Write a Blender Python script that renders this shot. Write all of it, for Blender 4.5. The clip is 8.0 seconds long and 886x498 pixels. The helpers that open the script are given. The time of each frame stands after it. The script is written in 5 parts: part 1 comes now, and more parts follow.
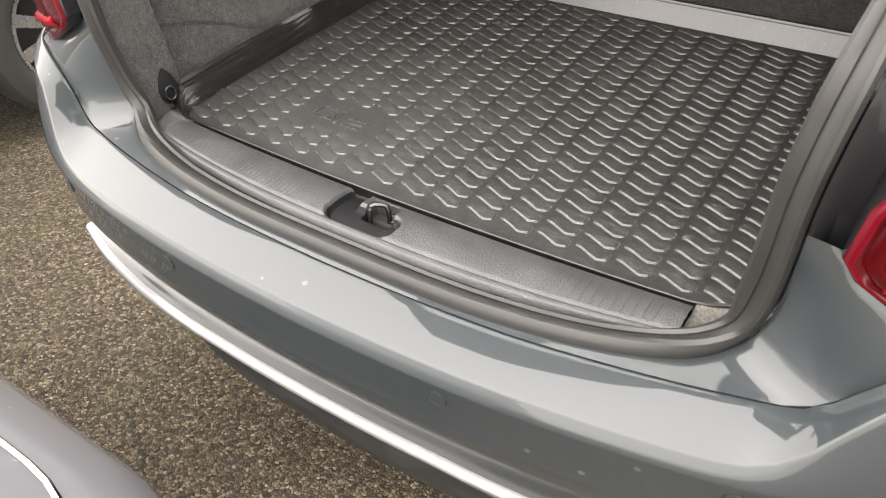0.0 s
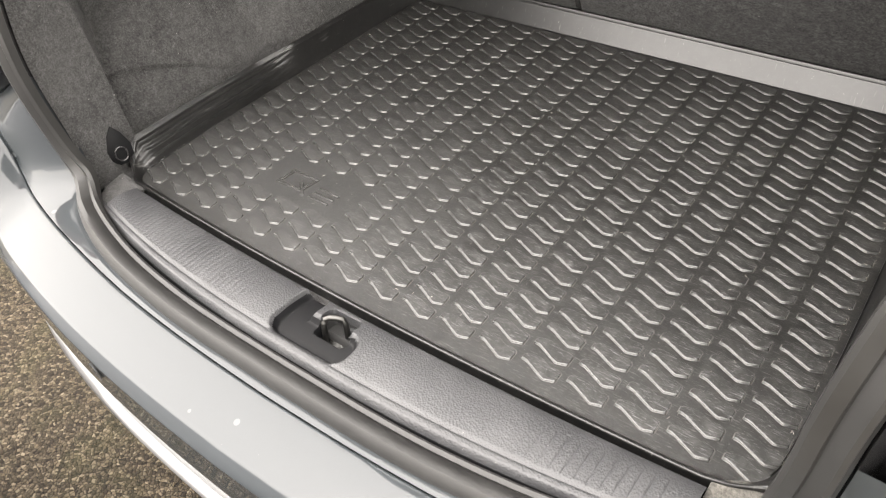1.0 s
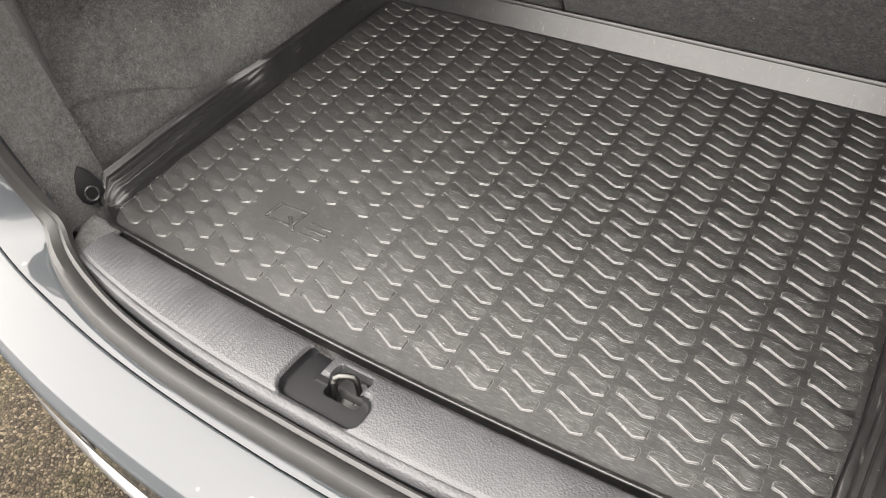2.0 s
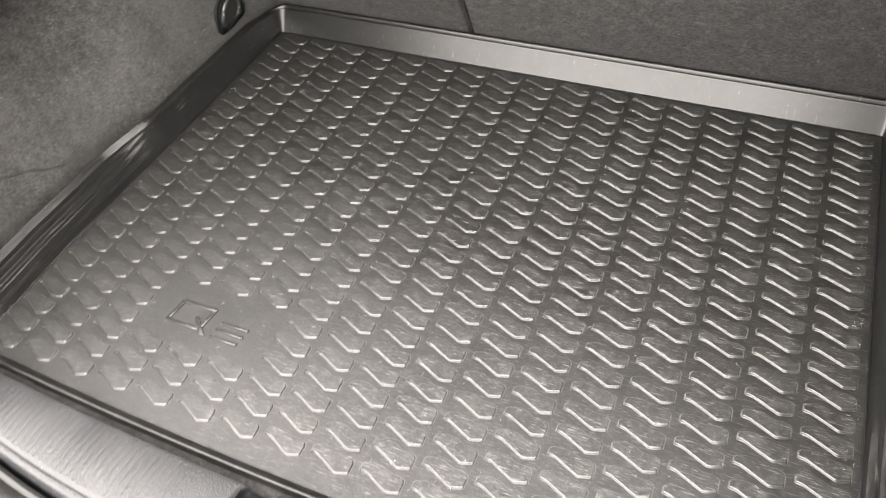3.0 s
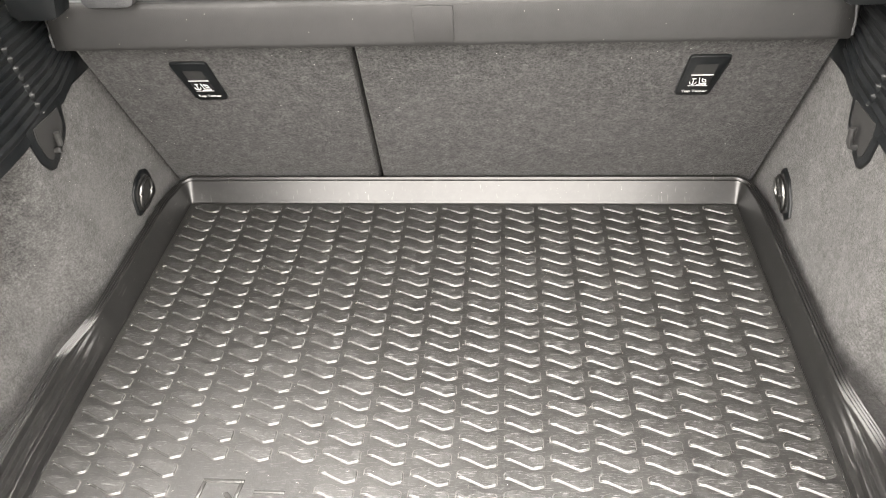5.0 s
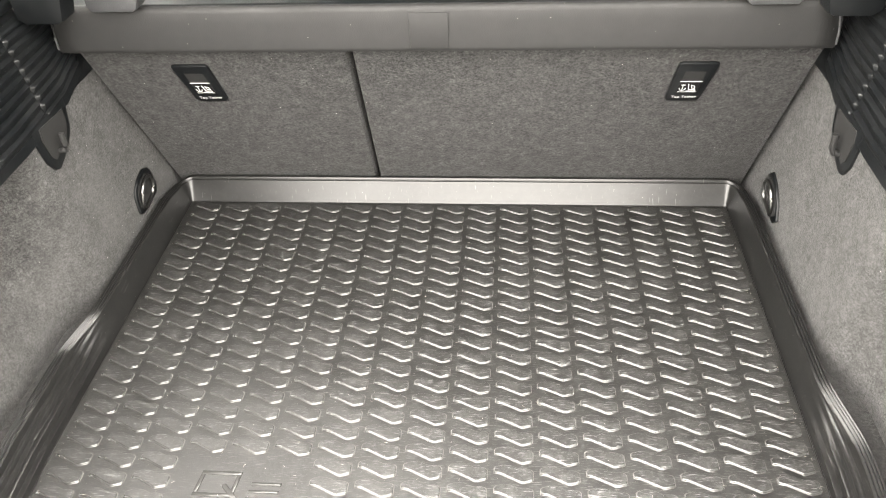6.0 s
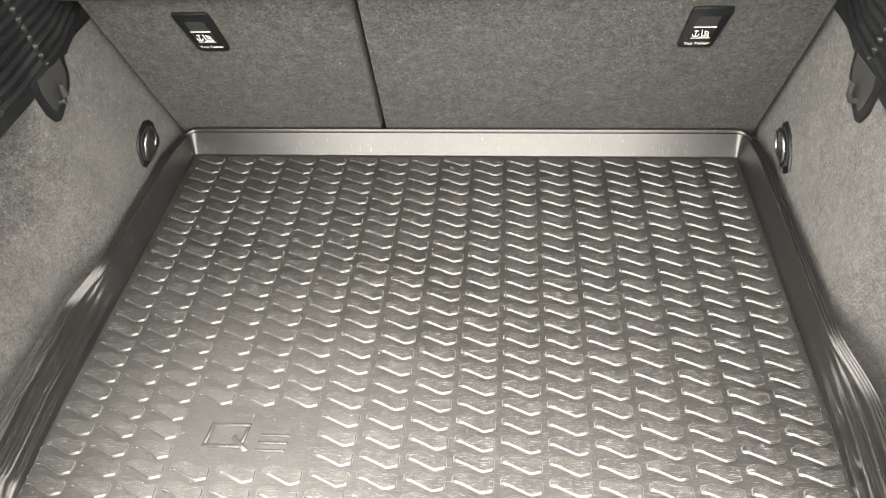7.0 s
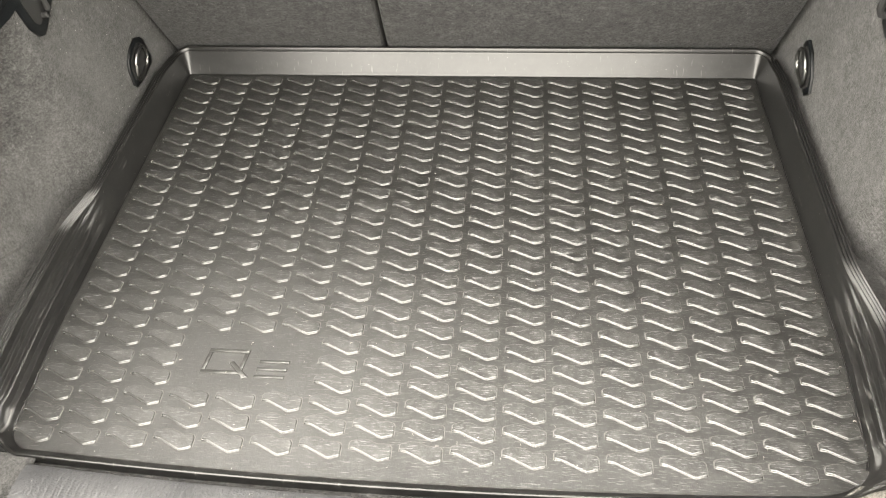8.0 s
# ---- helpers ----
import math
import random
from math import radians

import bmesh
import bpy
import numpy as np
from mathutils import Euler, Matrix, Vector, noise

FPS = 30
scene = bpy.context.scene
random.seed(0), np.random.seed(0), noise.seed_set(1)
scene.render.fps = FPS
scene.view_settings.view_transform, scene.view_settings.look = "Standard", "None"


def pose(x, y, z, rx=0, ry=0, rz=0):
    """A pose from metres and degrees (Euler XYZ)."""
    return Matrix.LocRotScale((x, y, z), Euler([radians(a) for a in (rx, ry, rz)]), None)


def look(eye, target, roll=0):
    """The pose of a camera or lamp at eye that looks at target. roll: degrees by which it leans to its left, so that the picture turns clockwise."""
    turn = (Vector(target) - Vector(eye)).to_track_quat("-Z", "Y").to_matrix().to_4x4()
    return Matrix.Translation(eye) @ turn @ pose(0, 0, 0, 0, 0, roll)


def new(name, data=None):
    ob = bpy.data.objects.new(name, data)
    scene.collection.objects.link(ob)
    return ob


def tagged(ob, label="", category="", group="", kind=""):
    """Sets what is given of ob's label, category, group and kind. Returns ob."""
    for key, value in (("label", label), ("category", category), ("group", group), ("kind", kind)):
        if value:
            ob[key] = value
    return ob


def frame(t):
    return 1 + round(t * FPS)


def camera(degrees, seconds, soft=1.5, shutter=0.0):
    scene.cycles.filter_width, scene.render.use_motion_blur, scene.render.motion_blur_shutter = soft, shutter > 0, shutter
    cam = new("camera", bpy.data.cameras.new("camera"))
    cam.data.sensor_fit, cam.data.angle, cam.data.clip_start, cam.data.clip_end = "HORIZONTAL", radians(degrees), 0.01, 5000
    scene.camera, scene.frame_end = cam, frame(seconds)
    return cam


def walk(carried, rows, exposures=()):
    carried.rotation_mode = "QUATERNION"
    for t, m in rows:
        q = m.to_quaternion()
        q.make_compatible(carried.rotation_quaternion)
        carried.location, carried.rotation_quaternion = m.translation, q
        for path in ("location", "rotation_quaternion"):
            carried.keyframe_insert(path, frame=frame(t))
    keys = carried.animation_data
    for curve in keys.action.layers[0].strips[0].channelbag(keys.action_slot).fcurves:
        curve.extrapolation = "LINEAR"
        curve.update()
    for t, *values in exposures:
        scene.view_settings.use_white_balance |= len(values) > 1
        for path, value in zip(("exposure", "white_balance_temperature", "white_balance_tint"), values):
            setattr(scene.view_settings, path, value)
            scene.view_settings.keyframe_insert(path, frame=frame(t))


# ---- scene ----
cam = camera(61.2, 8.0, soft=1.0, shutter=0.25)
PATH = [
    (0, (0.54, -0.649, 1.316), (-0.357, 0.591, 0.028), -3.5),
    (0.5, (0.512, -0.533, 1.322), (-0.441, 0.64, 0.012), -4.5),
    (1, (0.475, -0.408, 1.327), (-0.487, 0.736, -0.001), -5.2),
    (1.2, (0.472, -0.391, 1.343), (-0.48, 0.752, 0.006), -5.5),
    (2.5, (0.317, -0.314, 1.368), (-0.422, 0.845, -0.057), -5.2),
    (3, (0.285, -0.228, 1.372), (-0.345, 0.989, -0.084), -6.0),
    (3.5, (0.168, -0.195, 1.371), (-0.210, 1.197, -0.015), -5.0),
    (4, (0.108, -0.22, 1.398), (-0.109, 1.269, 0.08), -4.6),
    (4.5, (0.083, -0.301, 1.431), (-0.093, 1.248, 0.179), -3.9),
    (6, (0.096, -0.358, 1.476), (-0.069, 1.186, 0.215), -3.0),
    (6.5, (0.094, -0.358, 1.475), (-0.077, 1.148, 0.171), -3.3),
    (7, (0.092, -0.353, 1.465), (-0.084, 1.112, 0.116), -3.7),
    (7.5, (0.091, -0.337, 1.444), (-0.096, 1.051, 0.016), -4.2),
    (8, (0.092, -0.333, 1.439), (-0.093, 0.996, -0.044), -4.2),
]
EXPOSURES = [(t, stops, warm, tint) for t, stops, warm, tint in (
    (0.0, 2.38, 7600, 12), (0.5, 2.42, 7600, 12), (1.0, 2.55, 7600, 12), (2.5, 2.66, 7600, 12), (3.0, 2.89, 7600, 12), (3.5, 3.24, 7600, 12),
    (4.0, 3.31, 7600, 12), (4.5, 3.50, 7650, 12), (6.0, 3.50, 7700, 10), (7.5, 3.33, 7950, 8), (8.0, 3.15, 7950, 8))]
walk(cam, [(t, look(eye, target, roll)) for t, eye, target, roll in PATH], EXPOSURES)

# ---- world and light: an overcast afternoon ----
world = bpy.data.worlds.new("overcast_sky")
scene.world = world
world.use_nodes = True
wn = world.node_tree.nodes
sky = wn.new("ShaderNodeTexSky")
sky.sky_type = "NISHITA"
sky.sun_disc = False
sky.sun_elevation = radians(67)
sky.sun_rotation = radians(218)
sky.air_density, sky.dust_density, sky.ozone_density = 1.0, 0.1, 1.0
cloud = wn.new("ShaderNodeHueSaturation")
cloud.inputs["Saturation"].default_value = 0.2
world.node_tree.links.new(sky.outputs[0], cloud.inputs["Color"])
# a cloud cover is several times as bright overhead as at the horizon
way = wn.new("ShaderNodeTexCoord")
height = wn.new("ShaderNodeSeparateXYZ")
cover = wn.new("ShaderNodeMapRange")
for key, val in (("From Min", 0.0), ("From Max", 1.0), ("To Min", 0.68), ("To Max", 3.4)):
    cover.inputs[key].default_value = val
lift = wn.new("ShaderNodeVectorMath")
lift.operation = "SCALE"
world.node_tree.links.new(way.outputs["Generated"], height.inputs[0])
world.node_tree.links.new(height.outputs["Z"], cover.inputs["Value"])
world.node_tree.links.new(cloud.outputs[0], lift.inputs[0])
world.node_tree.links.new(cover.outputs[0], lift.inputs["Scale"])
world.node_tree.links.new(lift.outputs[0], wn["Background"].inputs[0])
wn["Background"].inputs[1].default_value = 0.15

sun = new("sun", bpy.data.lights.new("sun", "SUN"))
sun.data.energy, sun.data.angle, sun.data.color = 0.85, radians(140), (1.0, 0.985, 0.96)
sun.matrix_world = look((-1.0, -1.3, 4.5), (0, 0, 0.6))


# ---- materials ----
def nodes_of(name):
    m = bpy.data.materials.new(name)
    m.use_nodes = True
    t = m.node_tree
    return m, t, t.nodes["Principled BSDF"]


def noise_node(t, scale, detail=4.0, rough=0.55, distort=0.0):
    co = t.nodes.new("ShaderNodeNewGeometry")
    n = t.nodes.new("ShaderNodeTexNoise")
    n.inputs["Scale"].default_value = scale
    n.inputs["Detail"].default_value = detail
    n.inputs["Roughness"].default_value = rough
    n.inputs["Distortion"].default_value = distort
    t.links.new(co.outputs["Position"], n.inputs["Vector"])
    return n


def ramp(t, fac, stops):
    r = t.nodes.new("ShaderNodeValToRGB")
    e = r.color_ramp.elements
    while len(e) < len(stops):
        e.new(0.5)
    for k, (p, c) in zip(e, stops):
        k.position = p
        k.color = (*c, 1) if len(c) == 3 else c
    t.links.new(fac, r.inputs[0])
    return r


def grey(v):
    return (v, v, v)


def mix_col(t, fac, a, b, blend="MIX"):
    m = t.nodes.new("ShaderNodeMix")
    m.data_type = "RGBA"
    m.blend_type = blend
    for sock, val in ((m.inputs[0], fac), (m.inputs[6], a), (m.inputs[7], b)):
        if hasattr(val, "is_output"):
            t.links.new(val, sock)
        elif isinstance(val, (int, float)):
            sock.default_value = val
        else:
            sock.default_value = (*val, 1)
    return m.outputs[2]


def bump(t, bsdf, height, strength, distance, before=None):
    b = t.nodes.new("ShaderNodeBump")
    b.inputs["Strength"].default_value = strength
    b.inputs["Distance"].default_value = distance
    t.links.new(height, b.inputs["Height"])
    if before is not None:
        t.links.new(before.outputs[0], b.inputs["Normal"])
    t.links.new(b.outputs[0], bsdf.inputs["Normal"])
    return b


def specks(t, scale, size):
    """A mask of rare small dots: lint and dust."""
    co = t.nodes.new("ShaderNodeNewGeometry")
    v = t.nodes.new("ShaderNodeTexVoronoi")
    v.inputs["Scale"].default_value = scale
    t.links.new(co.outputs["Position"], v.inputs["Vector"])
    near = t.nodes.new("ShaderNodeMath")
    near.operation = "LESS_THAN"
    near.inputs[1].default_value = size
    t.links.new(v.outputs["Distance"], near.inputs[0])
    pick = t.nodes.new("ShaderNodeSeparateColor")
    t.links.new(v.outputs["Color"], pick.inputs[0])
    rare = t.nodes.new("ShaderNodeMath")
    rare.operation = "GREATER_THAN"
    rare.inputs[1].default_value = 0.86
    t.links.new(pick.outputs[0], rare.inputs[0])
    both = t.nodes.new("ShaderNodeMath")
    both.operation = "MULTIPLY"
    t.links.new(near.outputs[0], both.inputs[0])
    t.links.new(rare.outputs[0], both.inputs[1])
    return both.outputs[0]


def scratches(t, turn, stretch, low, high):
    """A mask of thin lines that all run about one way."""
    co = t.nodes.new("ShaderNodeNewGeometry")
    way = t.nodes.new("ShaderNodeMapping")
    way.inputs["Rotation"].default_value = (0, 0, turn)
    way.inputs["Scale"].default_value = stretch
    t.links.new(co.outputs["Position"], way.inputs["Vector"])
    line = t.nodes.new("ShaderNodeTexNoise")
    line.inputs["Scale"].default_value = 1.0
    line.inputs["Detail"].default_value = 3.0
    line.inputs["Distortion"].default_value = 0.4
    t.links.new(way.outputs[0], line.inputs["Vector"])
    return ramp(t, line.outputs[0], [(low, grey(0)), (high, grey(1))]).outputs[0]


def rubber_mat_material(name, dark, dusty, rough_low, rough_high, spec, scuffs=True):
    """Moulded black rubber: dust, scratches that cross, lint, duller patches where it is scuffed."""
    m, t, b = nodes_of(name)
    big = noise_node(t, 6, 6, 0.65, distort=0.8)
    fine = noise_node(t, 520, 6, 0.75)
    grain = noise_node(t, 190, 6, 0.8)
    dirt = noise_node(t, 60, 8, 0.8, distort=0.5)
    dust = ramp(t, dirt.outputs[0], [(0.46, grey(0)), (0.68, grey(1))])
    base = mix_col(t, dust.outputs[0], dark, dusty)
    base = mix_col(t, ramp(t, grain.outputs[0], [(0.52, grey(0)), (0.74, grey(0.5))]).outputs[0], base, tuple(1.5 * v for v in dusty))
    rough = mix_col(t, 0.4, ramp(t, big.outputs[0], [(0.3, grey(rough_low)), (0.7, grey(rough_high))]).outputs[0], ramp(t, grain.outputs[0], [(0.35, grey(rough_low)), (0.70, grey(rough_high + 0.05))]).outputs[0])
    for turn, stretch, low, high in ((0.5, (70, 900, 60), 0.63, 0.71), (1.9, (60, 800, 60), 0.63, 0.71), (2.6, (90, 1000, 60), 0.64, 0.72), (1.2, (55, 760, 60), 0.64, 0.72)) if scuffs else ((0.1, (300, 22, 60), 0.66, 0.74),):
        mark = scratches(t, turn, stretch, low, high)
        base = mix_col(t, mark, base, tuple(min(0.16, 4.5 * v) for v in dusty))
        rough = mix_col(t, mark, rough, grey(min(0.55, rough_high + 0.08)))
    if scuffs:
        # where bags are set down and dragged out, the rubber is hazed with fine dust
        co = t.nodes.new("ShaderNodeNewGeometry")
        far = t.nodes.new("ShaderNodeVectorMath")
        far.operation = "DISTANCE"
        far.inputs[1].default_value = (-0.28, 0.14, 0.70)
        t.links.new(co.outputs["Position"], far.inputs[0])
        ragged = t.nodes.new("ShaderNodeMath")
        ragged.operation = "MULTIPLY_ADD"
        ragged.inputs[1].default_value = 0.45
        t.links.new(noise_node(t, 11, 6, 0.7, distort=0.6).outputs[0], ragged.inputs[0])
        t.links.new(far.outputs["Value"], ragged.inputs[2])
        haze = ramp(t, ragged.outputs[0], [(0.24, grey(0.52)), (0.56, grey(0.0))]).outputs[0]
        base = mix_col(t, haze, base, tuple(0.040 + 0.4 * v for v in dusty))
        rough = mix_col(t, haze, rough, grey(0.42))
    base = mix_col(t, specks(t, 120, 0.05), base, (0.4, 0.39, 0.36))
    base = mix_col(t, specks(t, 300, 0.09), base, (0.16, 0.155, 0.14))
    t.links.new(base, b.inputs["Base Color"])
    t.links.new(rough, b.inputs["Roughness"])
    b.inputs["Specular IOR Level"].default_value = spec
    first = bump(t, b, grain.outputs[0], 0.4 if scuffs else 0.05, 0.0012)
    bump(t, b, fine.outputs[0], 0.35 if scuffs else 0.08, 0.0008, first)
    return m


def felt_material(name, dark, light, scale=300, tufts=0.22, worn=0.3):
    """Needled felt: fibres, tufts, blotches where it is worn, lint."""
    m, t, b = nodes_of(name)
    fibre = noise_node(t, scale, 6, 0.85)
    tuft = noise_node(t, scale * 0.28, 5, 0.75)
    blot = noise_node(t, 34, 5, 0.7, distort=0.6)
    patch = noise_node(t, 7, 5, 0.62, distort=0.5)
    col = mix_col(t, ramp(t, fibre.outputs[0], [(0.40, grey(0)), (0.60, grey(1))]).outputs[0], dark, light)
    col = mix_col(t, 1.0, col, ramp(t, tuft.outputs[0], [(0.32, grey(1 - 2 * tufts)), (0.68, grey(1 + 2 * tufts))]).outputs[0], "MULTIPLY")
    col = mix_col(t, 1.0, col, ramp(t, blot.outputs[0], [(0.3, grey(0.82)), (0.7, grey(1.18))]).outputs[0], "MULTIPLY")
    rubbed = ramp(t, patch.outputs[0], [(0.42, grey(0.0)), (0.72, grey(worn))])
    col = mix_col(t, rubbed.outputs[0], col, tuple(1.5 * v for v in light))
    col = mix_col(t, specks(t, 95, 0.06), col, (0.42, 0.41, 0.39))
    col = mix_col(t, specks(t, 210, 0.07), col, tuple(3.2 * v for v in light))
    t.links.new(col, b.inputs["Base Color"])
    b.inputs["Roughness"].default_value = 0.95
    b.inputs["Specular IOR Level"].default_value = 0.15
    b.inputs["Sheen Weight"].default_value = 0.08
    b.inputs["Sheen Roughness"].default_value = 0.6
    first = bump(t, b, tuft.outputs[0], 0.5, 0.003)
    bump(t, b, fibre.outputs[0], 0.9, 0.0018, first)
    return m


def plastic_material(name, colour, rough=0.5, grain=900, depth=0.00025, wear=0.08):
    m, t, b = nodes_of(name)
    co = t.nodes.new("ShaderNodeTexCoord")
    v = t.nodes.new("ShaderNodeTexVoronoi")
    v.inputs["Scale"].default_value = grain
    t.links.new(co.outputs["Object"], v.inputs["Vector"])
    big = noise_node(t, 14, 5, 0.65)
    col = mix_col(t, ramp(t, big.outputs[0], [(0.45, grey(0)), (0.8, grey(1))]).outputs[0], colour, tuple(c + wear * 0.25 for c in colour))
    col = mix_col(t, specks(t, 120, 0.05), col, (0.4, 0.39, 0.36))
    t.links.new(col, b.inputs["Base Color"])
    t.links.new(ramp(t, big.outputs[0], [(0.3, grey(rough - 0.06)), (0.7, grey(rough + 0.08))]).outputs[0], b.inputs["Roughness"])
    bump(t, b, v.outputs["Distance"], 0.5, depth)
    return m


def paint_material(name, colour):
    m, t, b = nodes_of(name)
    flake = noise_node(t, 2500, 2, 0.5)
    drops = noise_node(t, 60, 3, 0.6)
    col = mix_col(t, flake.outputs[0], tuple(0.85 * c for c in colour), tuple(1.15 * c for c in colour))
    col = mix_col(t, specks(t, 160, 0.035), col, (0.09, 0.094, 0.09))
    # dried rain drops
    col = mix_col(t, specks(t, 34, 0.13), col, tuple(c + 0.035 for c in colour))
    t.links.new(col, b.inputs["Base Color"])
    b.inputs["Roughness"].default_value = 0.55
    b.inputs["Specular IOR Level"].default_value = 0.2
    b.inputs["Coat Weight"].default_value = 1.0
    b.inputs["Coat IOR"].default_value = 1.45
    t.links.new(ramp(t, drops.outputs[0], [(0.4, grey(0.004)), (0.75, grey(0.022))]).outputs[0], b.inputs["Coat Roughness"])
    return m


def simple_material(name, colour, rough=0.5, metal=0.0, coat=0.0, vary=0.15, scale=40):
    m, t, b = nodes_of(name)
    n = noise_node(t, scale, 5, 0.6)
    col = mix_col(t, n.outputs[0], tuple(c * (1 - vary) for c in colour), tuple(c * (1 + vary) for c in colour))
    t.links.new(col, b.inputs["Base Color"])
    t.links.new(ramp(t, n.outputs[0], [(0.3, grey(max(0.02, rough - 0.06))), (0.7, grey(rough + 0.06))]).outputs[0], b.inputs["Roughness"])
    b.inputs["Metallic"].default_value = metal
    b.inputs["Coat Weight"].default_value = coat
    return m


def asphalt_material():
    """Worn surface dressing: angular chips of brown and grey stone proud of dark binder, moss in places."""
    m, t, b = nodes_of("asphalt")
    co = t.nodes.new("ShaderNodeTexCoord")
    warp = noise_node(t, 70, 3, 0.6)
    add = t.nodes.new("ShaderNodeMix")
    add.data_type = "VECTOR"
    add.inputs[0].default_value = 0.008
    t.links.new(co.outputs["Object"], add.inputs[4])
    t.links.new(warp.outputs["Color"], add.inputs[5])
    cells = []
    for feature in ("F1", "DISTANCE_TO_EDGE"):
        v = t.nodes.new("ShaderNodeTexVoronoi")
        v.feature = feature
        v.inputs["Scale"].default_value = 135
        v.inputs["Randomness"].default_value = 1.0
        t.links.new(add.outputs[1], v.inputs["Vector"])
        cells.append(v)
    chip = t.nodes.new("ShaderNodeSeparateColor")
    t.links.new(cells[0].outputs["Color"], chip.inputs[0])
    stone = ramp(t, chip.outputs[0], [(0.0, (0.040, 0.030, 0.020)), (0.35, (0.090, 0.070, 0.046)), (0.75, (0.150, 0.117, 0.078)), (1.0, (0.25, 0.205, 0.145))])
    shade = ramp(t, chip.outputs[1], [(0.0, grey(0.7)), (1.0, grey(1.2))])
    col = mix_col(t, 1.0, stone.outputs[0], shade.outputs[0], "MULTIPLY")
    face = ramp(t, noise_node(t, 420, 4, 0.7).outputs[0], [(0.3, grey(0.75)), (0.7, grey(1.25))])
    col = mix_col(t, 1.0, col, face.outputs[0], "MULTIPLY")
    gap = ramp(t, cells[1].outputs["Distance"], [(0.01, grey(1)), (0.09, grey(0))])
    col = mix_col(t, gap.outputs[0], col, (0.012, 0.0100, 0.0075))
    moss = ramp(t, noise_node(t, 3.2, 6, 0.65).outputs[0], [(0.50, grey(0)), (0.72, grey(0.5))])
    col = mix_col(t, moss.outputs[0], col, (0.070, 0.074, 0.022))
    damp = ramp(t, noise_node(t, 1.1, 4, 0.6).outputs[0], [(0.35, grey(0.7)), (0.65, grey(1.0))])
    col = mix_col(t, 1.0, col, damp.outputs[0], "MULTIPLY")
    t.links.new(col, b.inputs["Base Color"])
    b.inputs["Roughness"].default_value = 0.85
    b.inputs["Specular IOR Level"].default_value = 0.3
    crown = ramp(t, cells[1].outputs["Distance"], [(0.0, grey(0)), (0.16, grey(0.8)), (0.5, grey(1))])
    tilt = t.nodes.new("ShaderNodeMath")
    tilt.operation = "MULTIPLY"
    t.links.new(crown.outputs[0], tilt.inputs[0])
    t.links.new(shade.outputs[0], tilt.inputs[1])
    b1 = bump(t, b, tilt.outputs[0], 1.0, 0.006)
    bump(t, b, noise_node(t, 500, 3, 0.6).outputs[0], 0.5, 0.001, b1)
    return m


def lens_material(name, colour):
    m, t, b = nodes_of(name)
    n = noise_node(t, 20, 2, 0.5)
    t.links.new(mix_col(t, n.outputs[0], tuple(0.8 * c for c in colour), colour), b.inputs["Base Color"])
    b.inputs["Roughness"].default_value = 0.2
    b.inputs["Specular IOR Level"].default_value = 0.2
    b.inputs["Coat Weight"].default_value = 0.35
    b.inputs["Coat Roughness"].default_value = 0.02
    return m


def glass_material(name, tint):
    m, t, b = nodes_of(name)
    b.inputs["Base Color"].default_value = (*tint, 1)
    b.inputs["Transmission Weight"].default_value = 1.0
    b.inputs["Roughness"].default_value = 0.01
    b.inputs["IOR"].default_value = 1.45
    return m


MAT_RUBBER = rubber_mat_material("mat_rubber", (0.0045, 0.0045, 0.0043), (0.018, 0.0178, 0.0169), 0.30, 0.42, 0.68)
PAD_RUBBER = rubber_mat_material("pad_rubber", (0.0070, 0.0070, 0.0067), (0.042, 0.0417, 0.0397), 0.28, 0.42, 0.68)
RIM_RUBBER = rubber_mat_material("rim_rubber", (0.005, 0.005, 0.0049), (0.013, 0.0127, 0.0122), 0.28, 0.38, 0.65, False)
# paler and glossier than the other rubber: edge glints put into the colour
EDGE_RUBBER = simple_material("edge_rubber", (0.034, 0.034, 0.033), 0.22, vary=0.4, scale=60)
EDGE_RUBBER.node_tree.nodes["Principled BSDF"].inputs["IOR"].default_value = 1.62
FOOT_DUST = simple_material("foot_dust", (0.085, 0.083, 0.078), 0.7, vary=0.8, scale=90)
FELT = felt_material("grey_felt", (0.021, 0.0209, 0.0206), (0.078, 0.0774, 0.0758), 320, 0.19)
SANDY_FELT = felt_material("sandy_felt", (0.045, 0.042, 0.037), (0.15, 0.142, 0.128), 300)
SEAT_FELT = felt_material("seat_back_felt", (0.006, 0.0059, 0.0059), (0.052, 0.0512, 0.0507), 250, 0.26, 0.12)
SILL_PLASTIC = plastic_material("sill_plastic", (0.034, 0.0346, 0.0364), 0.38, 420, 0.0009)
TRIM_PLASTIC = plastic_material("trim_plastic", (0.0032, 0.0040, 0.0046), 0.40, 900, 0.0002, 0.03)
TRIM_PLASTIC.node_tree.nodes["Principled BSDF"].inputs["Specular IOR Level"].default_value = 0.32
GLOSS_BLACK = simple_material("gloss_black", (0.012, 0.012, 0.013), 0.16)
# black of the hollows; also stands in for shade along the sill's edges
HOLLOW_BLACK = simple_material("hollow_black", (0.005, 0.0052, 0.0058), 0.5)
HOLLOW_BLACK.node_tree.nodes["Principled BSDF"].inputs["Specular IOR Level"].default_value = 0.18
GUTTER = simple_material("gutter_plastic", (0.022, 0.022, 0.023), 0.2, coat=0.5)
SHELF_VINYL = plastic_material("shelf_vinyl", (0.0085, 0.0085, 0.0085), 0.72, 700, 0.0003, 0.004)
SEAL_RUBBER = simple_material("seal_rubber", (0.017, 0.0167, 0.0161), 0.45, vary=0.3, scale=25)
PAINT = paint_material("grey_paint", (0.0215, 0.0258, 0.0285))
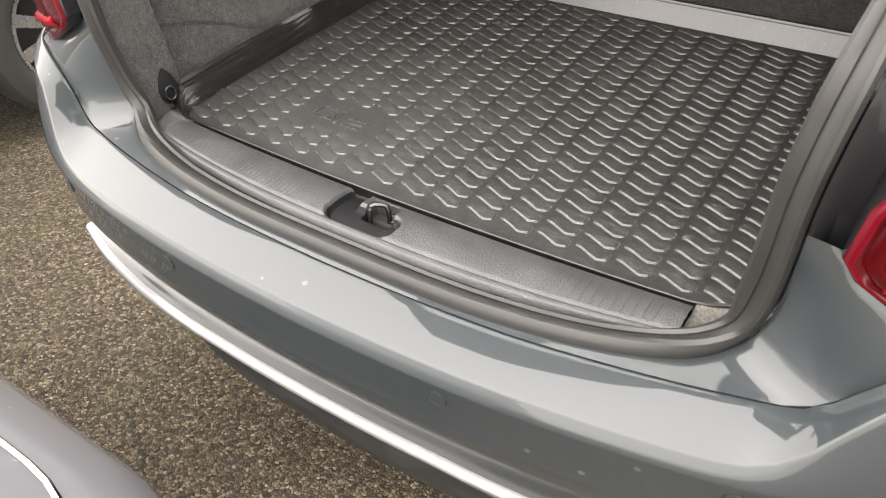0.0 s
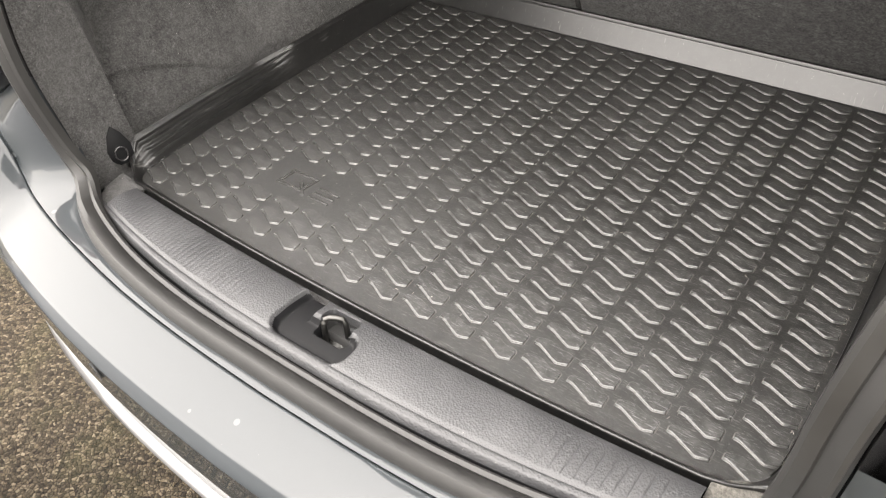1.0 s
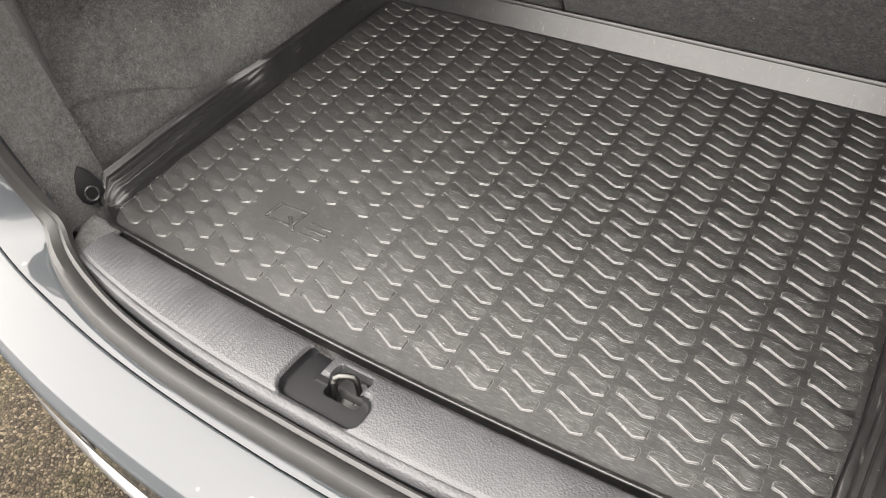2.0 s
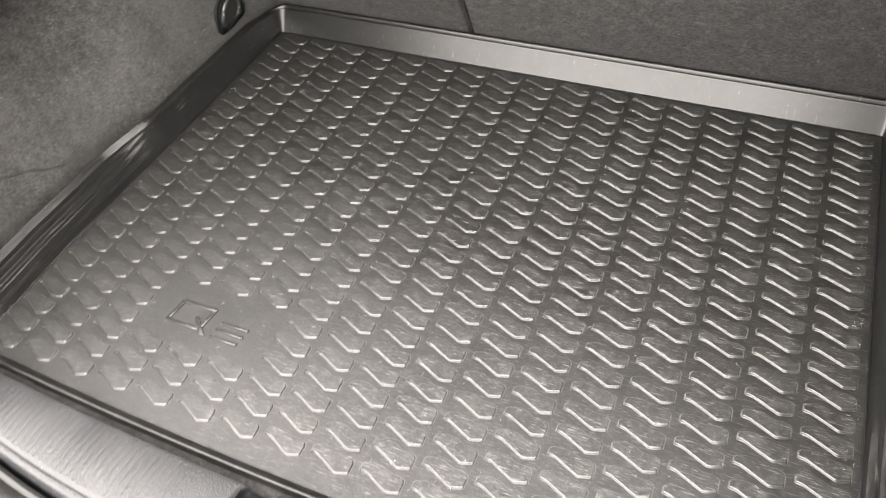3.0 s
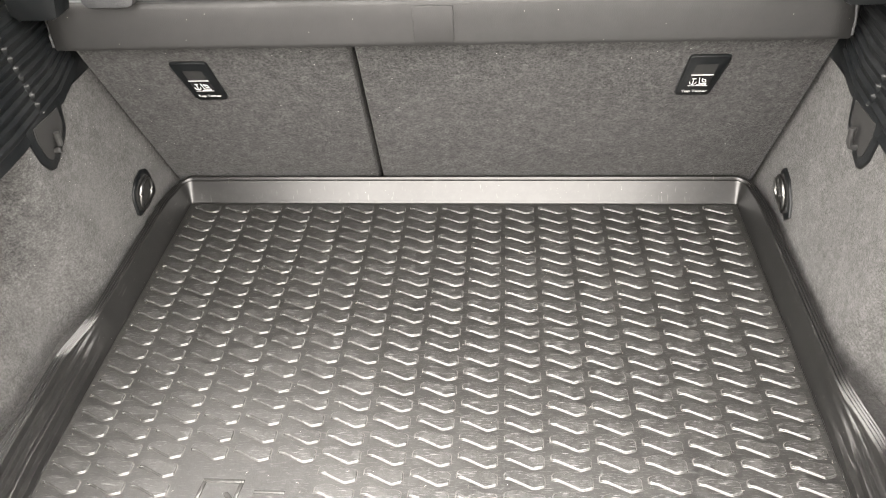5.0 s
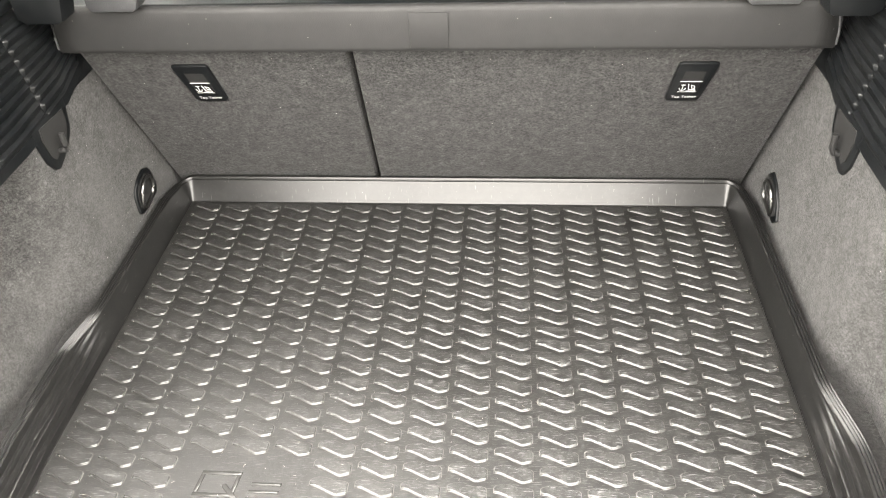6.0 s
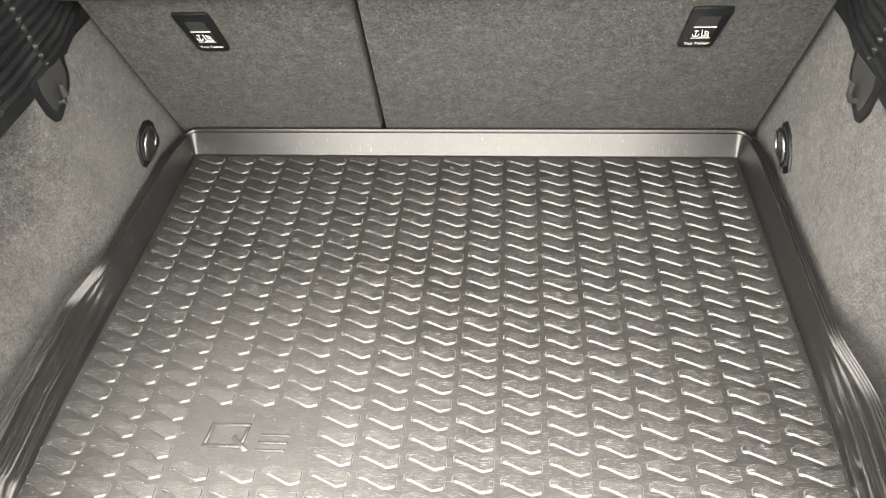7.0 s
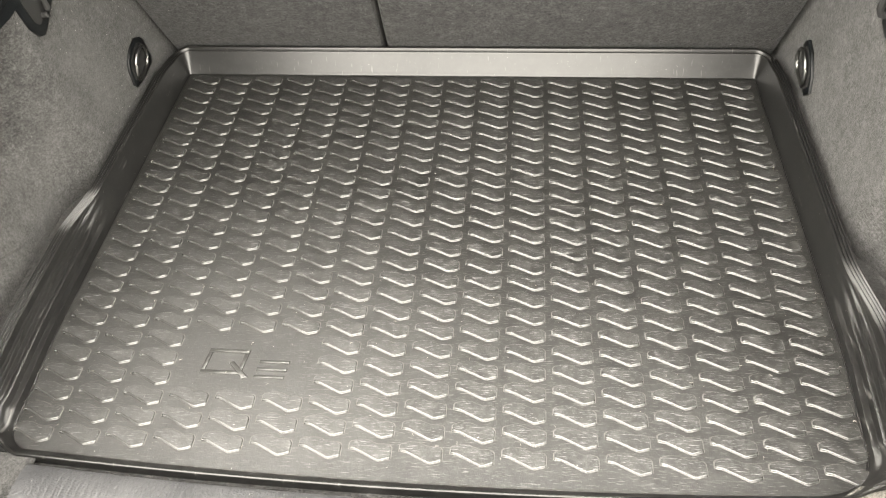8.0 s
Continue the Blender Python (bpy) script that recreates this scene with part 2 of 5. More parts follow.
DARK_PAINT = paint_material("dark_grey_paint", (0.045, 0.047, 0.053))
VALANCE = plastic_material("valance_plastic", (0.011, 0.011, 0.0115), 0.6, 500)
SILVER = simple_material("satin_silver", (0.19, 0.19, 0.188), 0.38, 0.7, 0.1, 0.03, 6)
CHROME = simple_material("chrome", (0.75, 0.75, 0.74), 0.14, 1.0, 0, 0.08)
DARK_STEEL = simple_material("dark_steel", (0.06, 0.06, 0.058), 0.3, 1.0, 0, 0.1)
RING_STEEL = simple_material("ring_steel", (0.17, 0.17, 0.165), 0.34, 1.0, 0, 0.2)
STEEL = simple_material("zinc_steel", (0.08, 0.079, 0.076), 0.38, 1.0, 0, 0.2)
RED_LENS = lens_material("red_lens", (0.045, 0.0006, 0.002))
RED_EDGE = lens_material("red_edge_lens", (0.085, 0.001, 0.0055))
RED_GLOW = lens_material("red_bright_lens", (0.22, 0.0028, 0.006))
TYRE = simple_material("tyre_rubber", (0.028, 0.027, 0.026), 0.75, vary=0.3, scale=60)
ALLOY = simple_material("alloy", (0.6, 0.6, 0.6), 0.28, 0.9, 0.3, 0.1)
WHITE_PRINT = simple_material("white_print", (0.5, 0.5, 0.49), 0.6)
GAP_BLACK = simple_material("shadow_gap", (0.008, 0.008, 0.008), 0.8)
HEADLINER = simple_material("headliner", (0.06, 0.059, 0.058), 0.95, scale=200)
SIDE_GLASS = glass_material("tinted_glass", (0.45, 0.46, 0.46))
GLASS = glass_material("window_glass", (0.95, 0.97, 0.96))
PALE_PAINT = paint_material("pale_grey_paint", (0.125, 0.125, 0.136))
LINT = simple_material("lint", (0.30, 0.285, 0.25), 0.9, vary=0.5, scale=60)
ASPHALT = asphalt_material()


# ---- helpers for meshes ----
def link_mesh(name, verts, faces, material, smooth=True):
    me = bpy.data.meshes.new(name)
    me.from_pydata([tuple(v) for v in verts], [], faces)
    me.materials.append(material)
    me.validate()
    bm = bmesh.new()
    bm.from_mesh(me)
    bmesh.ops.recalc_face_normals(bm, faces=bm.faces)
    bm.to_mesh(me)
    bm.free()
    if smooth:
        me.polygons.foreach_set("use_smooth", [True] * len(me.polygons))
        me.set_sharp_from_angle(angle=radians(38))
    return new(name, me)


def hang(ob, parent, label=""):
    ob.parent = parent
    if label:
        ob["label"] = label
    return ob


def part(name, bm, material, parent, label="", smooth=True):
    """A bmesh as one mesh object under a thing or under a part."""
    me = bpy.data.meshes.new(name)
    bmesh.ops.recalc_face_normals(bm, faces=bm.faces)
    bm.to_mesh(me)
    bm.free()
    me.materials.append(material)
    if smooth:
        me.polygons.foreach_set("use_smooth", [True] * len(me.polygons))
        me.set_sharp_from_angle(angle=radians(38))
    return hang(new(name, me), parent, label)


def grid_part(name, rows, material, parent, label="", closed=False, thick=0.0, flip=False):
    """A skin through rows of points; closed joins each row's end to its start; thick gives it a back."""
    n, m = len(rows), len(rows[0])
    verts = [p for r in rows for p in r]
    faces = []
    for i in range(n - 1):
        for j in range(m if closed else m - 1):
            k = (j + 1) % m
            faces.append((i * m + j, i * m + k, (i + 1) * m + k, (i + 1) * m + j))
    ob = link_mesh(name, verts, faces, material)
    if flip:
        ob.data.flip_normals()
    if thick:
        s = ob.modifiers.new("thickness", "SOLIDIFY")
        s.thickness, s.offset = thick, -1
    return hang(ob, parent, label)


def box_bm(x0, x1, y0, y1, z0, z1, bevel=0.0, segments=2):
    bm = bmesh.new()
    bmesh.ops.create_cube(bm, size=1)
    for v in bm.verts:
        v.co = Vector(((x0 + x1) / 2 + v.co.x * (x1 - x0), (y0 + y1) / 2 + v.co.y * (y1 - y0), (z0 + z1) / 2 + v.co.z * (z1 - z0)))
    if bevel:
        bmesh.ops.bevel(bm, geom=list(bm.edges), offset=bevel, segments=segments, affect="EDGES", profile=0.5)
    return bm


def prism_bm(outline, depth, bevel=0.0, m=Matrix()):
    """A flat outline in x, y, raised from z 0 to depth, then set by m."""
    bm = bmesh.new()
    low = [bm.verts.new((x, y, 0)) for x, y in outline]
    high = [bm.verts.new((x, y, depth)) for x, y in outline]
    n = len(outline)
    bm.faces.new(low[::-1])
    top = bm.faces.new(high)
    for i in range(n):
        bm.faces.new((low[i], low[(i + 1) % n], high[(i + 1) % n], high[i]))
    if bevel:
        bmesh.ops.bevel(bm, geom=list(top.edges), offset=bevel, segments=2, affect="EDGES", profile=0.5)
    bmesh.ops.transform(bm, matrix=m, verts=bm.verts)
    return bm


def tube_bm(points, radius, sides=10, closed=False):
    bm = bmesh.new()
    pts = [Vector(p) for p in points]
    rings = []
    n = len(pts)
    for i, p in enumerate(pts):
        a = pts[(i - 1) % n] if closed or i else p
        b = pts[(i + 1) % n] if closed or i < n - 1 else p
        d = (b - a).normalized()
        ref = Vector((0, 0, 1)) if abs(d.z) < 0.9 else Vector((1, 0, 0))
        u = d.cross(ref).normalized()
        v = u.cross(d)
        rings.append([bm.verts.new(p + radius * (math.cos(2 * math.pi * k / sides) * u + math.sin(2 * math.pi * k / sides) * v)) for k in range(sides)])
    for i in range(n if closed else n - 1):
        r, s = rings[i], rings[(i + 1) % n]
        for k in range(sides):
            bm.faces.new((r[k], r[(k + 1) % sides], s[(k + 1) % sides], s[k]))
    if not closed:
        bm.faces.new(rings[0][::-1])
        bm.faces.new(rings[-1])
    return bm


def disc_bm(centre, normal, radius, depth, sides=24, bevel=0.0):
    q = Vector(normal).to_track_quat("Z", "Y").to_matrix().to_4x4()
    out = [(radius * math.cos(2 * math.pi * k / sides), radius * math.sin(2 * math.pi * k / sides)) for k in range(sides)]
    return prism_bm(out, depth, bevel, Matrix.Translation(centre) @ q)


def merge(a, b):
    """Adds bmesh b to a."""
    me = bpy.data.meshes.new("tmp")
    b.to_mesh(me)
    b.free()
    a.from_mesh(me)
    bpy.data.meshes.remove(me)
    return a


def table(x, stops):
    """Straight interpolation in a short table of (x, value)."""
    return float(np.interp(x, [s[0] for s in stops], [s[1] for s in stops]))


def smooth_step(a, b, x):
    k = min(1.0, max(0.0, (x - a) / (b - a)))
    return k * k * (3 - 2 * k)


def empty(name, place, label, category, group=""):
    e = new(name)
    e.location = place
    e.empty_display_size = 0.1
    return tagged(e, label, category, group)


def settle(ob, thing):
    """Keeps ob where it is built in world metres, under a thing whose base is elsewhere."""
    if ob.parent == thing:
        ob.matrix_parent_inverse = Matrix.Translation(thing.location).inverted()
    return ob


MAT_Z = 0.70

# ---- ground ----
bm = bmesh.new()
bmesh.ops.create_grid(bm, x_segments=2, y_segments=2, size=400)
me = bpy.data.meshes.new("ground")
bm.to_mesh(me)
bm.free()
me.materials.append(ASPHALT)
ground = tagged(new("ground", me), "damp brown chipped asphalt with traces of moss", "ground", kind="structure")


# ---- the car ----
car = empty("car", (0, 0, 0), "grey car with its tailgate raised and boot open", "car")

# Half plan of the bumper at its widest: x, y.
HALF = [(0, -0.234), (0.1, -0.2325), (0.2, -0.228), (0.3, -0.2195), (0.4, -0.206), (0.5, -0.188), (0.58, -0.165), (0.65, -0.134), (0.71, -0.095), (0.76, -0.047), (0.80, 0.01), (0.835, 0.08), (0.862, 0.17), (0.878, 0.29), (0.885, 0.45), (0.887, 0.7)]


def smooth_path(points, n):
    """n points evenly along a smoothed run through the given ones."""
    p = np.array(points, float)
    for _ in range(3):
        q = [p[0]]
        for a, b in zip(p[:-1], p[1:]):
            q += [0.75 * a + 0.25 * b, 0.25 * a + 0.75 * b]
        q.append(p[-1])
        p = np.array(q)
    d = np.r_[0, np.cumsum(np.linalg.norm(np.diff(p, axis=0), axis=1))]
    s = np.linspace(0, d[-1], n)
    return np.stack([np.interp(s, d, p[:, k]) for k in range(p.shape[1])], 1)


half = smooth_path(HALF, 60)
plan = np.concatenate([half[:0:-1] * (-1, 1), half])
tang = np.gradient(plan, axis=0)
tang /= np.linalg.norm(tang, axis=1)[:, None]
inward = np.stack([-tang[:, 1], tang[:, 0]], 1)


def skin_rows(profile, span=None):
    """Rows along the plan for a profile of (inset, height); either may be a function of |x|."""
    rows = []
    for inset, z in profile:
        row = []
        for (x, y), (nx, ny) in zip(plan, inward):
            a = abs(x)
            if span and not span[0] <= a <= span[1]:
                continue
            i = inset(a) if callable(inset) else inset
            h = z(a) if callable(z) else z
            row.append((x + nx * i, y + ny * i, h))
        rows.append(row)
    return rows


def join_z(a):
    return table(a, [(0, 0.7035), (0.27, 0.7045), (0.40, 0.7095), (0.51, 0.715), (0.57, 0.716), (0.585, 0.720), (0.615, 0.740), (0.625, 0.753), (0.64, 0.780), (0.66, 0.80), (0.70, 0.812), (0.9, 0.812)])


def join_in(a):
    return table(a, [(0, 0.0775), (0.40, 0.0765), (0.52, 0.075), (0.62, 0.072), (0.66, 0.061), (0.72, 0.048), (0.9, 0.03)])


def edge_z(a):
    return table(a, [(0, 0.688), (0.50, 0.689), (0.535, 0.692), (0.56, 0.703), (0.585, 0.724), (0.605, 0.748), (0.62, 0.768), (0.65, 0.785), (0.72, 0.796), (0.9, 0.796)])


def ledge_in(a):
    return table(a, [(0, 0.011), (0.52, 0.011), (0.57, 0.017), (0.60, 0.026), (0.63, 0.032), (0.70, 0.030), (0.9, 0.015)])


def between(f):
    """A row of the flat ledge between the joint and the crease, a touch crowned."""
    crown = 0.0016 * math.sin(math.pi * f)
    return (lambda a: (1 - f) * (join_in(a) - 0.004) + f * ledge_in(a), lambda a: (1 - f) * join_z(a) + f * edge_z(a) + crown)


def below(f, out):
    """A row of the narrow tilted face from the crease down to the upright one."""
    return (lambda a: (1 - out) * (ledge_in(a) - 0.0022), lambda a: (1 - f) * (edge_z(a) - 0.0026) + f * 0.670)


bumper = grid_part("rear_bumper", skin_rows([
    (lambda a: join_in(a) + 0.002, lambda a: join_z(a) - 0.012),
    (lambda a: join_in(a), lambda a: join_z(a) - 0.0022),
    (lambda a: join_in(a) - 0.0010, lambda a: join_z(a) - 0.0007),
    (lambda a: join_in(a) - 0.0026, lambda a: join_z(a) - 0.0001),
] + [between(f) for f in (0.0, 0.12, 0.3, 0.5, 0.7, 0.88, 0.97, 1.0)] + [
    (lambda a: ledge_in(a) - 0.0010, lambda a: edge_z(a) - 0.0007),
    below(0.0, 0.0), below(0.10, 0.14), below(0.35, 0.46), below(0.65, 0.78), below(0.9, 0.96), below(1.0, 1.0),
    (0.0003, 0.6675), (0.0014, 0.650), (0.0026, 0.630), (0.0036, 0.614), (0.0038, 0.606), (0.0034, 0.598), (0.0045, 0.588), (0.008, 0.572), (0.012, 0.556), (0.0155, 0.540), (0.017, 0.520), (0.017, 0.500),
]), PAINT, car, "glossy grey painted bumper cover")
bumper.data.set_sharp_from_angle(angle=radians(60))


def strip_z(a):
    return table(a, [(0, 0.504), (0.2, 0.502), (0.3, 0.494), (0.4, 0.488), (0.5, 0.493), (0.6, 0.512), (0.66, 0.53)])


def strip_h(a):
    return table(a, [(0, 0.0075), (0.26, 0.0075), (0.34, 0.010), (0.5, 0.011), (0.60, 0.007), (0.63, 0.002)])


grid_part("bumper_strip", skin_rows([
    (0.017, lambda a: strip_z(a) + strip_h(a)), (0.010, lambda a: strip_z(a) + 0.95 * strip_h(a)), (0.005, lambda a: strip_z(a) + 0.5 * strip_h(a)),
    (0.0035, strip_z), (0.005, lambda a: strip_z(a) - 0.6 * strip_h(a)), (0.011, lambda a: strip_z(a) - strip_h(a)), (0.030, lambda a: strip_z(a) - strip_h(a)),
], (0, 0.63)), SILVER, bumper, "satin silver trim strip")


def tuck(a):
    return 0.07 * smooth_step(0.27, 0.36, a)


grid_part("lower_valance", skin_rows([
    (0.029, lambda a: strip_z(a) - 0.4 * strip_h(a)), (lambda a: 0.016 + 0.4 * tuck(a), lambda a: strip_z(a) - strip_h(a) - 0.002), (lambda a: 0.022 + tuck(a), 0.45), (lambda a: 0.036 + tuck(a), 0.40), (lambda a: 0.06 + tuck(a), 0.34), (lambda a: 0.095 + tuck(a), 0.30), (0.2, 0.28), (0.3, 0.275),
]), VALANCE, bumper, "unpainted dark grey plastic valance")

def on_face(x, z, proud=0.0):
    k = int(np.argmin(np.abs(plan[:, 0] - x)))
    (px, py), (nx, ny) = plan[k], inward[k]
    return Vector((px - nx * proud, py - ny * proud, z)), Vector((-nx, -ny, 0))


for sx in (0.219, -0.25, 0.52, -0.52):
    c, n = on_face(sx, 0.648, -0.0012)
    ring = tube_bm([c + n * 0.0010 + 0.0116 * (math.cos(k * math.pi / 12) * Vector((-n.y, n.x, 0)) + math.sin(k * math.pi / 12) * Vector((0, 0, 1))) for k in range(24)], 0.0006, 6, True)
    part("sensor_ring", ring, GAP_BLACK, bumper)
    part("parking_sensor", disc_bm(c, n + Vector((0, 0, -0.065)), 0.0110, 0.0016, 24, 0.0), PAINT, bumper, "round grey parking sensor", smooth=False)

# Loading lip of the body between the seal and the bumper, and the rear quarters beside the opening.
LIP = [(0, -0.150, 0.7045), (0.15, -0.149, 0.7045), (0.25, -0.141, 0.7055), (0.33, -0.129, 0.7075), (0.40, -0.110, 0.711), (0.445, -0.088, 0.713), (0.472, -0.064, 0.719), (0.490, -0.048, 0.735), (0.500, -0.045, 0.765), (0.505, -0.049, 0.81), (0.507, -0.056, 0.87), (0.508, -0.058, 0.92), (0.514, -0.050, 0.98), (0.524, -0.032, 1.05), (0.531, 0.05, 1.12), (0.528, 0.19, 1.21), (0.514, 0.34, 1.30), (0.488, 0.48, 1.375), (0.44, 0.565, 1.415), (0.34, 0.605, 1.438), (0.2, 0.619, 1.447), (0, 0.622, 1.45)]
lip = smooth_path(LIP, 120)


def quarter(side):
    """The painted rear quarter beside the opening, from the lip out to the car's flank."""
    rows = []
    for x, y, z in lip:
        if x < 0.02 and z > 1:
            continue
        low = z < 0.76 and y < -0.05
        row = [(x - 0.004, y + 0.02, z - 0.006), (x, y, z)]
        if z < 0.9:
            # out and down to the bumper's upper joint
            k = min(1.0, max(0.0, (z - 0.705) / 0.185))
            tx = table(z, [(0.711, 0.42), (0.713, 0.487), (0.719, 0.540), (0.735, 0.585), (0.765, 0.618), (0.81, 0.645), (0.85, 0.68), (0.87, 0.72), (0.885, 0.78), (0.90, 0.84)]) if x > 0.40 else x
            hx, hy = tx, float(np.interp(tx, half[:, 0], half[:, 1]))
            ins = join_in(hx)
            nx, ny = (float(np.interp(tx, half[:, 0], inward[len(half) - 1:, k2])) for k2 in (0, 1))
            gx, gy = hx + nx * (ins + 0.0006), hy + ny * (ins + 0.0006)
            gz = join_z(hx) - 0.0004
            for f in (0.15, 0.35, 0.6, 0.85, 1.0):
                bow = 0.006 * math.sin(math.pi * f) * smooth_step(0.44, 0.5, x)
                row.append((x + (gx - x) * f, y + (gy - y) * f - bow, z + (gz - z) * f))
            row.append((gx, gy + 0.001, gz - 0.012))
        else:
            break
        rows.append([(side * a, b, c) for a, b, c in row])
    return rows


for side in (1, -1):
    grid_part("rear_quarter", quarter(side), PAINT, car, "glossy grey painted rear quarter panel")

# Black gutter between the seal and the tail lamp.
for side in (1, -1):
    rows = []
    for x, y, z in lip:
        if z < 0.872 or x < 0.3:
            continue
        up = min(1.0, (z - 0.872) / 0.2)
        slim = table(z, [(0.87, 0.8), (1.02, 0.8), (1.12, 0.45), (1.25, 0.25), (1.45, 0.0)])
        rows.append([(side * a, b, c) for a, b, c in ((x - 0.004, y + 0.02, z), (x, y, z), (x + 0.008, y + 0.012, z), (x + 0.016, y + 0.035, z), (x + 0.036, y + 0.045 + 0.02 * up, z), (x + 0.055, y + 0.03 + 0.02 * up, z), (x + 0.075, y + 0.04, z), (x + 0.075 + 0.12 * slim, y + 0.04 + 0.05 * slim, z - 0.004), (x + 0.08 + 0.25 * slim, y + 0.05 + 0.2 * slim, z - 0.01), (x + 0.08 + 0.27 * slim, y + 0.06 + 0.5 * slim, z - 0.01))])
    rows = [[(a, b + 0.012, 0.80) for a, b, c in rows[0]]] + rows
    grid_part("lamp_gutter", rows, GUTTER, car, "black plastic rain gutter")
    # flank behind the lamp, closing the car's side
    rows = [[(side * 0.885, 0.30 + k * 0.35, z) for k in range(9)] for z in (0.30, 0.55, 0.78, 0.95, 1.05)]
    grid_part("flank", rows, PAINT, car, thick=0.01)

# Tail lamps.
for side in (1, -1):
    out = [(0.538, 0.888), (0.552, 0.868), (0.60, 0.838), (0.68, 0.806), (0.76, 0.79), (0.83, 0.80), (0.85, 0.87), (0.84, 0.97), (0.76, 1.01), (0.64, 1.01), (0.565, 0.985), (0.545, 0.94)]
    LAMP_Y = [(0.53, -0.077), (0.60, -0.068), (0.68, -0.040), (0.76, 0.02), (0.82, 0.11), (0.86, 0.21)]

    def lamp_ring(grow, push):
        return [(side * (0.70 + (x - 0.70) * grow), table(0.70 + (x - 0.70) * grow, LAMP_Y) + push, 0.90 + (z - 0.90) * grow) for x, z in out]
    lamp = grid_part("tail_light", [lamp_ring(*g) for g in ((1.0, 0.085), (1.0, 0.004), (0.992, 0.0))], GLOSS_BLACK, car, "tail light in a black housing", closed=True)
    body = [lamp_ring(*g) for g in ((0.992, 0.0), (0.975, -0.004), (0.955, -0.006), (0.93, -0.006))]
    grid_part("lens_rim", body, RED_EDGE, lamp, "red lens edge", closed=True)
    grid_part("lens_front", [lamp_ring(g, push) for g, push in ((0.93, -0.006), (0.90, -0.002), (0.84, -0.007), (0.80, -0.007), (0.78, -0.003), (0.70, -0.007), (0.64, -0.007), (0.62, -0.003), (0.5, -0.006), (0.35, -0.006), (0.2, -0.006), (0.02, -0.006))], RED_LENS, lamp, "dark red lens", closed=True)
    for n, zc in enumerate((0.875, 0.915, 0.95)):
        pts = []
        for x in np.linspace(0.578 + 0.006 * n, 0.74, 9):
            z = zc - (0.04 if n == 0 else 0.0) * (x - 0.572) / 0.17
            pts.append((side * x, table(x, LAMP_Y) - 0.003, z))
        part("light_bar", tube_bm(pts, 0.0085, 10), RED_GLOW, lamp, "bright red light bar across the lens")

# Rubber seal round the opening.
SEAL_SECTION = [(-0.021, -0.004), (-0.021, 0.006), (-0.015, 0.010), (-0.008, 0.0085), (-0.005, 0.0065), (-0.001, 0.0105), (0.006, 0.015), (0.013, 0.0145), (0.018, 0.009), (0.020, 0.002), (0.020, -0.006)]
right_path = [(p[0], p[1], p[2]) for p in lip]
la = np.array(right_path)
lt = np.gradient(la, axis=0)
lt /= np.linalg.norm(lt, axis=1)[:, None]
run = np.r_[0, np.cumsum(np.linalg.norm(np.diff(la, axis=0), axis=1))]
turn0 = float(run[np.argmax(la[:, 0] > 0.33)])
turn1 = float(run[np.argmax(la[:, 2] > 0.90)])


def seal_rows(flange):
    """Sections along half the opening; flange widens the inner edge beside the upright pillar."""
    rows = []
    for p, tg, d in zip(la, lt, run):
        side = smooth_step(turn0, turn1, d)
        wider = flange * smooth_step(0.715, 0.80, p[2]) * smooth_step(1.15, 1.0, p[2])
        tg = Vector(tg)
        nrm = Vector((0, -side, 1 - side)).normalized()
        nrm = (nrm - tg * nrm.dot(tg)).normalized()
        outw = tg.cross(nrm).normalized()
        slim = 1 - 0.40 * side
        p = Vector(p) - outw * 0.024 * slim
        rows.append([tuple(p + outw * (a * (slim if a > -0.0051 else slim * (0.66 + 0.34 * side)) - (wider if a < -0.012 else 0.45 * wider if a < -0.004 else 0)) + nrm * b) for a, b in SEAL_SECTION])
    return rows


rows = seal_rows(0.011)
mirror = [[(-a, b, c) for a, b, c in r] for r in seal_rows(0.0)[::-1]]
loop = mirror[1:-1] + rows[:-1]
loop.append(loop[0])
grid_part("door_seal", loop, SEAL_RUBBER, car, "dusty dark rubber seal round the boot opening")

# Plastic loading sill with fine cross grooves and a hollow for the striker.
XS = sorted(set(np.round(np.r_[np.arange(-0.418, 0.4181, 0.001)], 5)))


def sill_front(x):
    return -0.113 + 0.043 * (abs(x) / 0.418) ** 2.4


def sill_back(x):
    return -0.0180 + 0.0150 * (x / 0.44) ** 2


def in_blob(x, y, pts):
    """Signed distance-like test: below 0 inside a union of rounded boxes."""
    best = 9
    for cx, cy, hx, hy, r in pts:
        qx, qy = abs(x - cx) - hx + r, abs(y - cy) - hy + r
        best = min(best, math.hypot(max(qx, 0), max(qy, 0)) + min(max(qx, qy), 0) - r)
    return best


HOLLOW = [(-0.045, -0.052, 0.0175, 0.036, 0.014), (-0.0065, -0.071, 0.055, 0.021, 0.016)]
HOLE = [(0.0075, -0.0475, 0.0215, 0.0175, 0.006)]


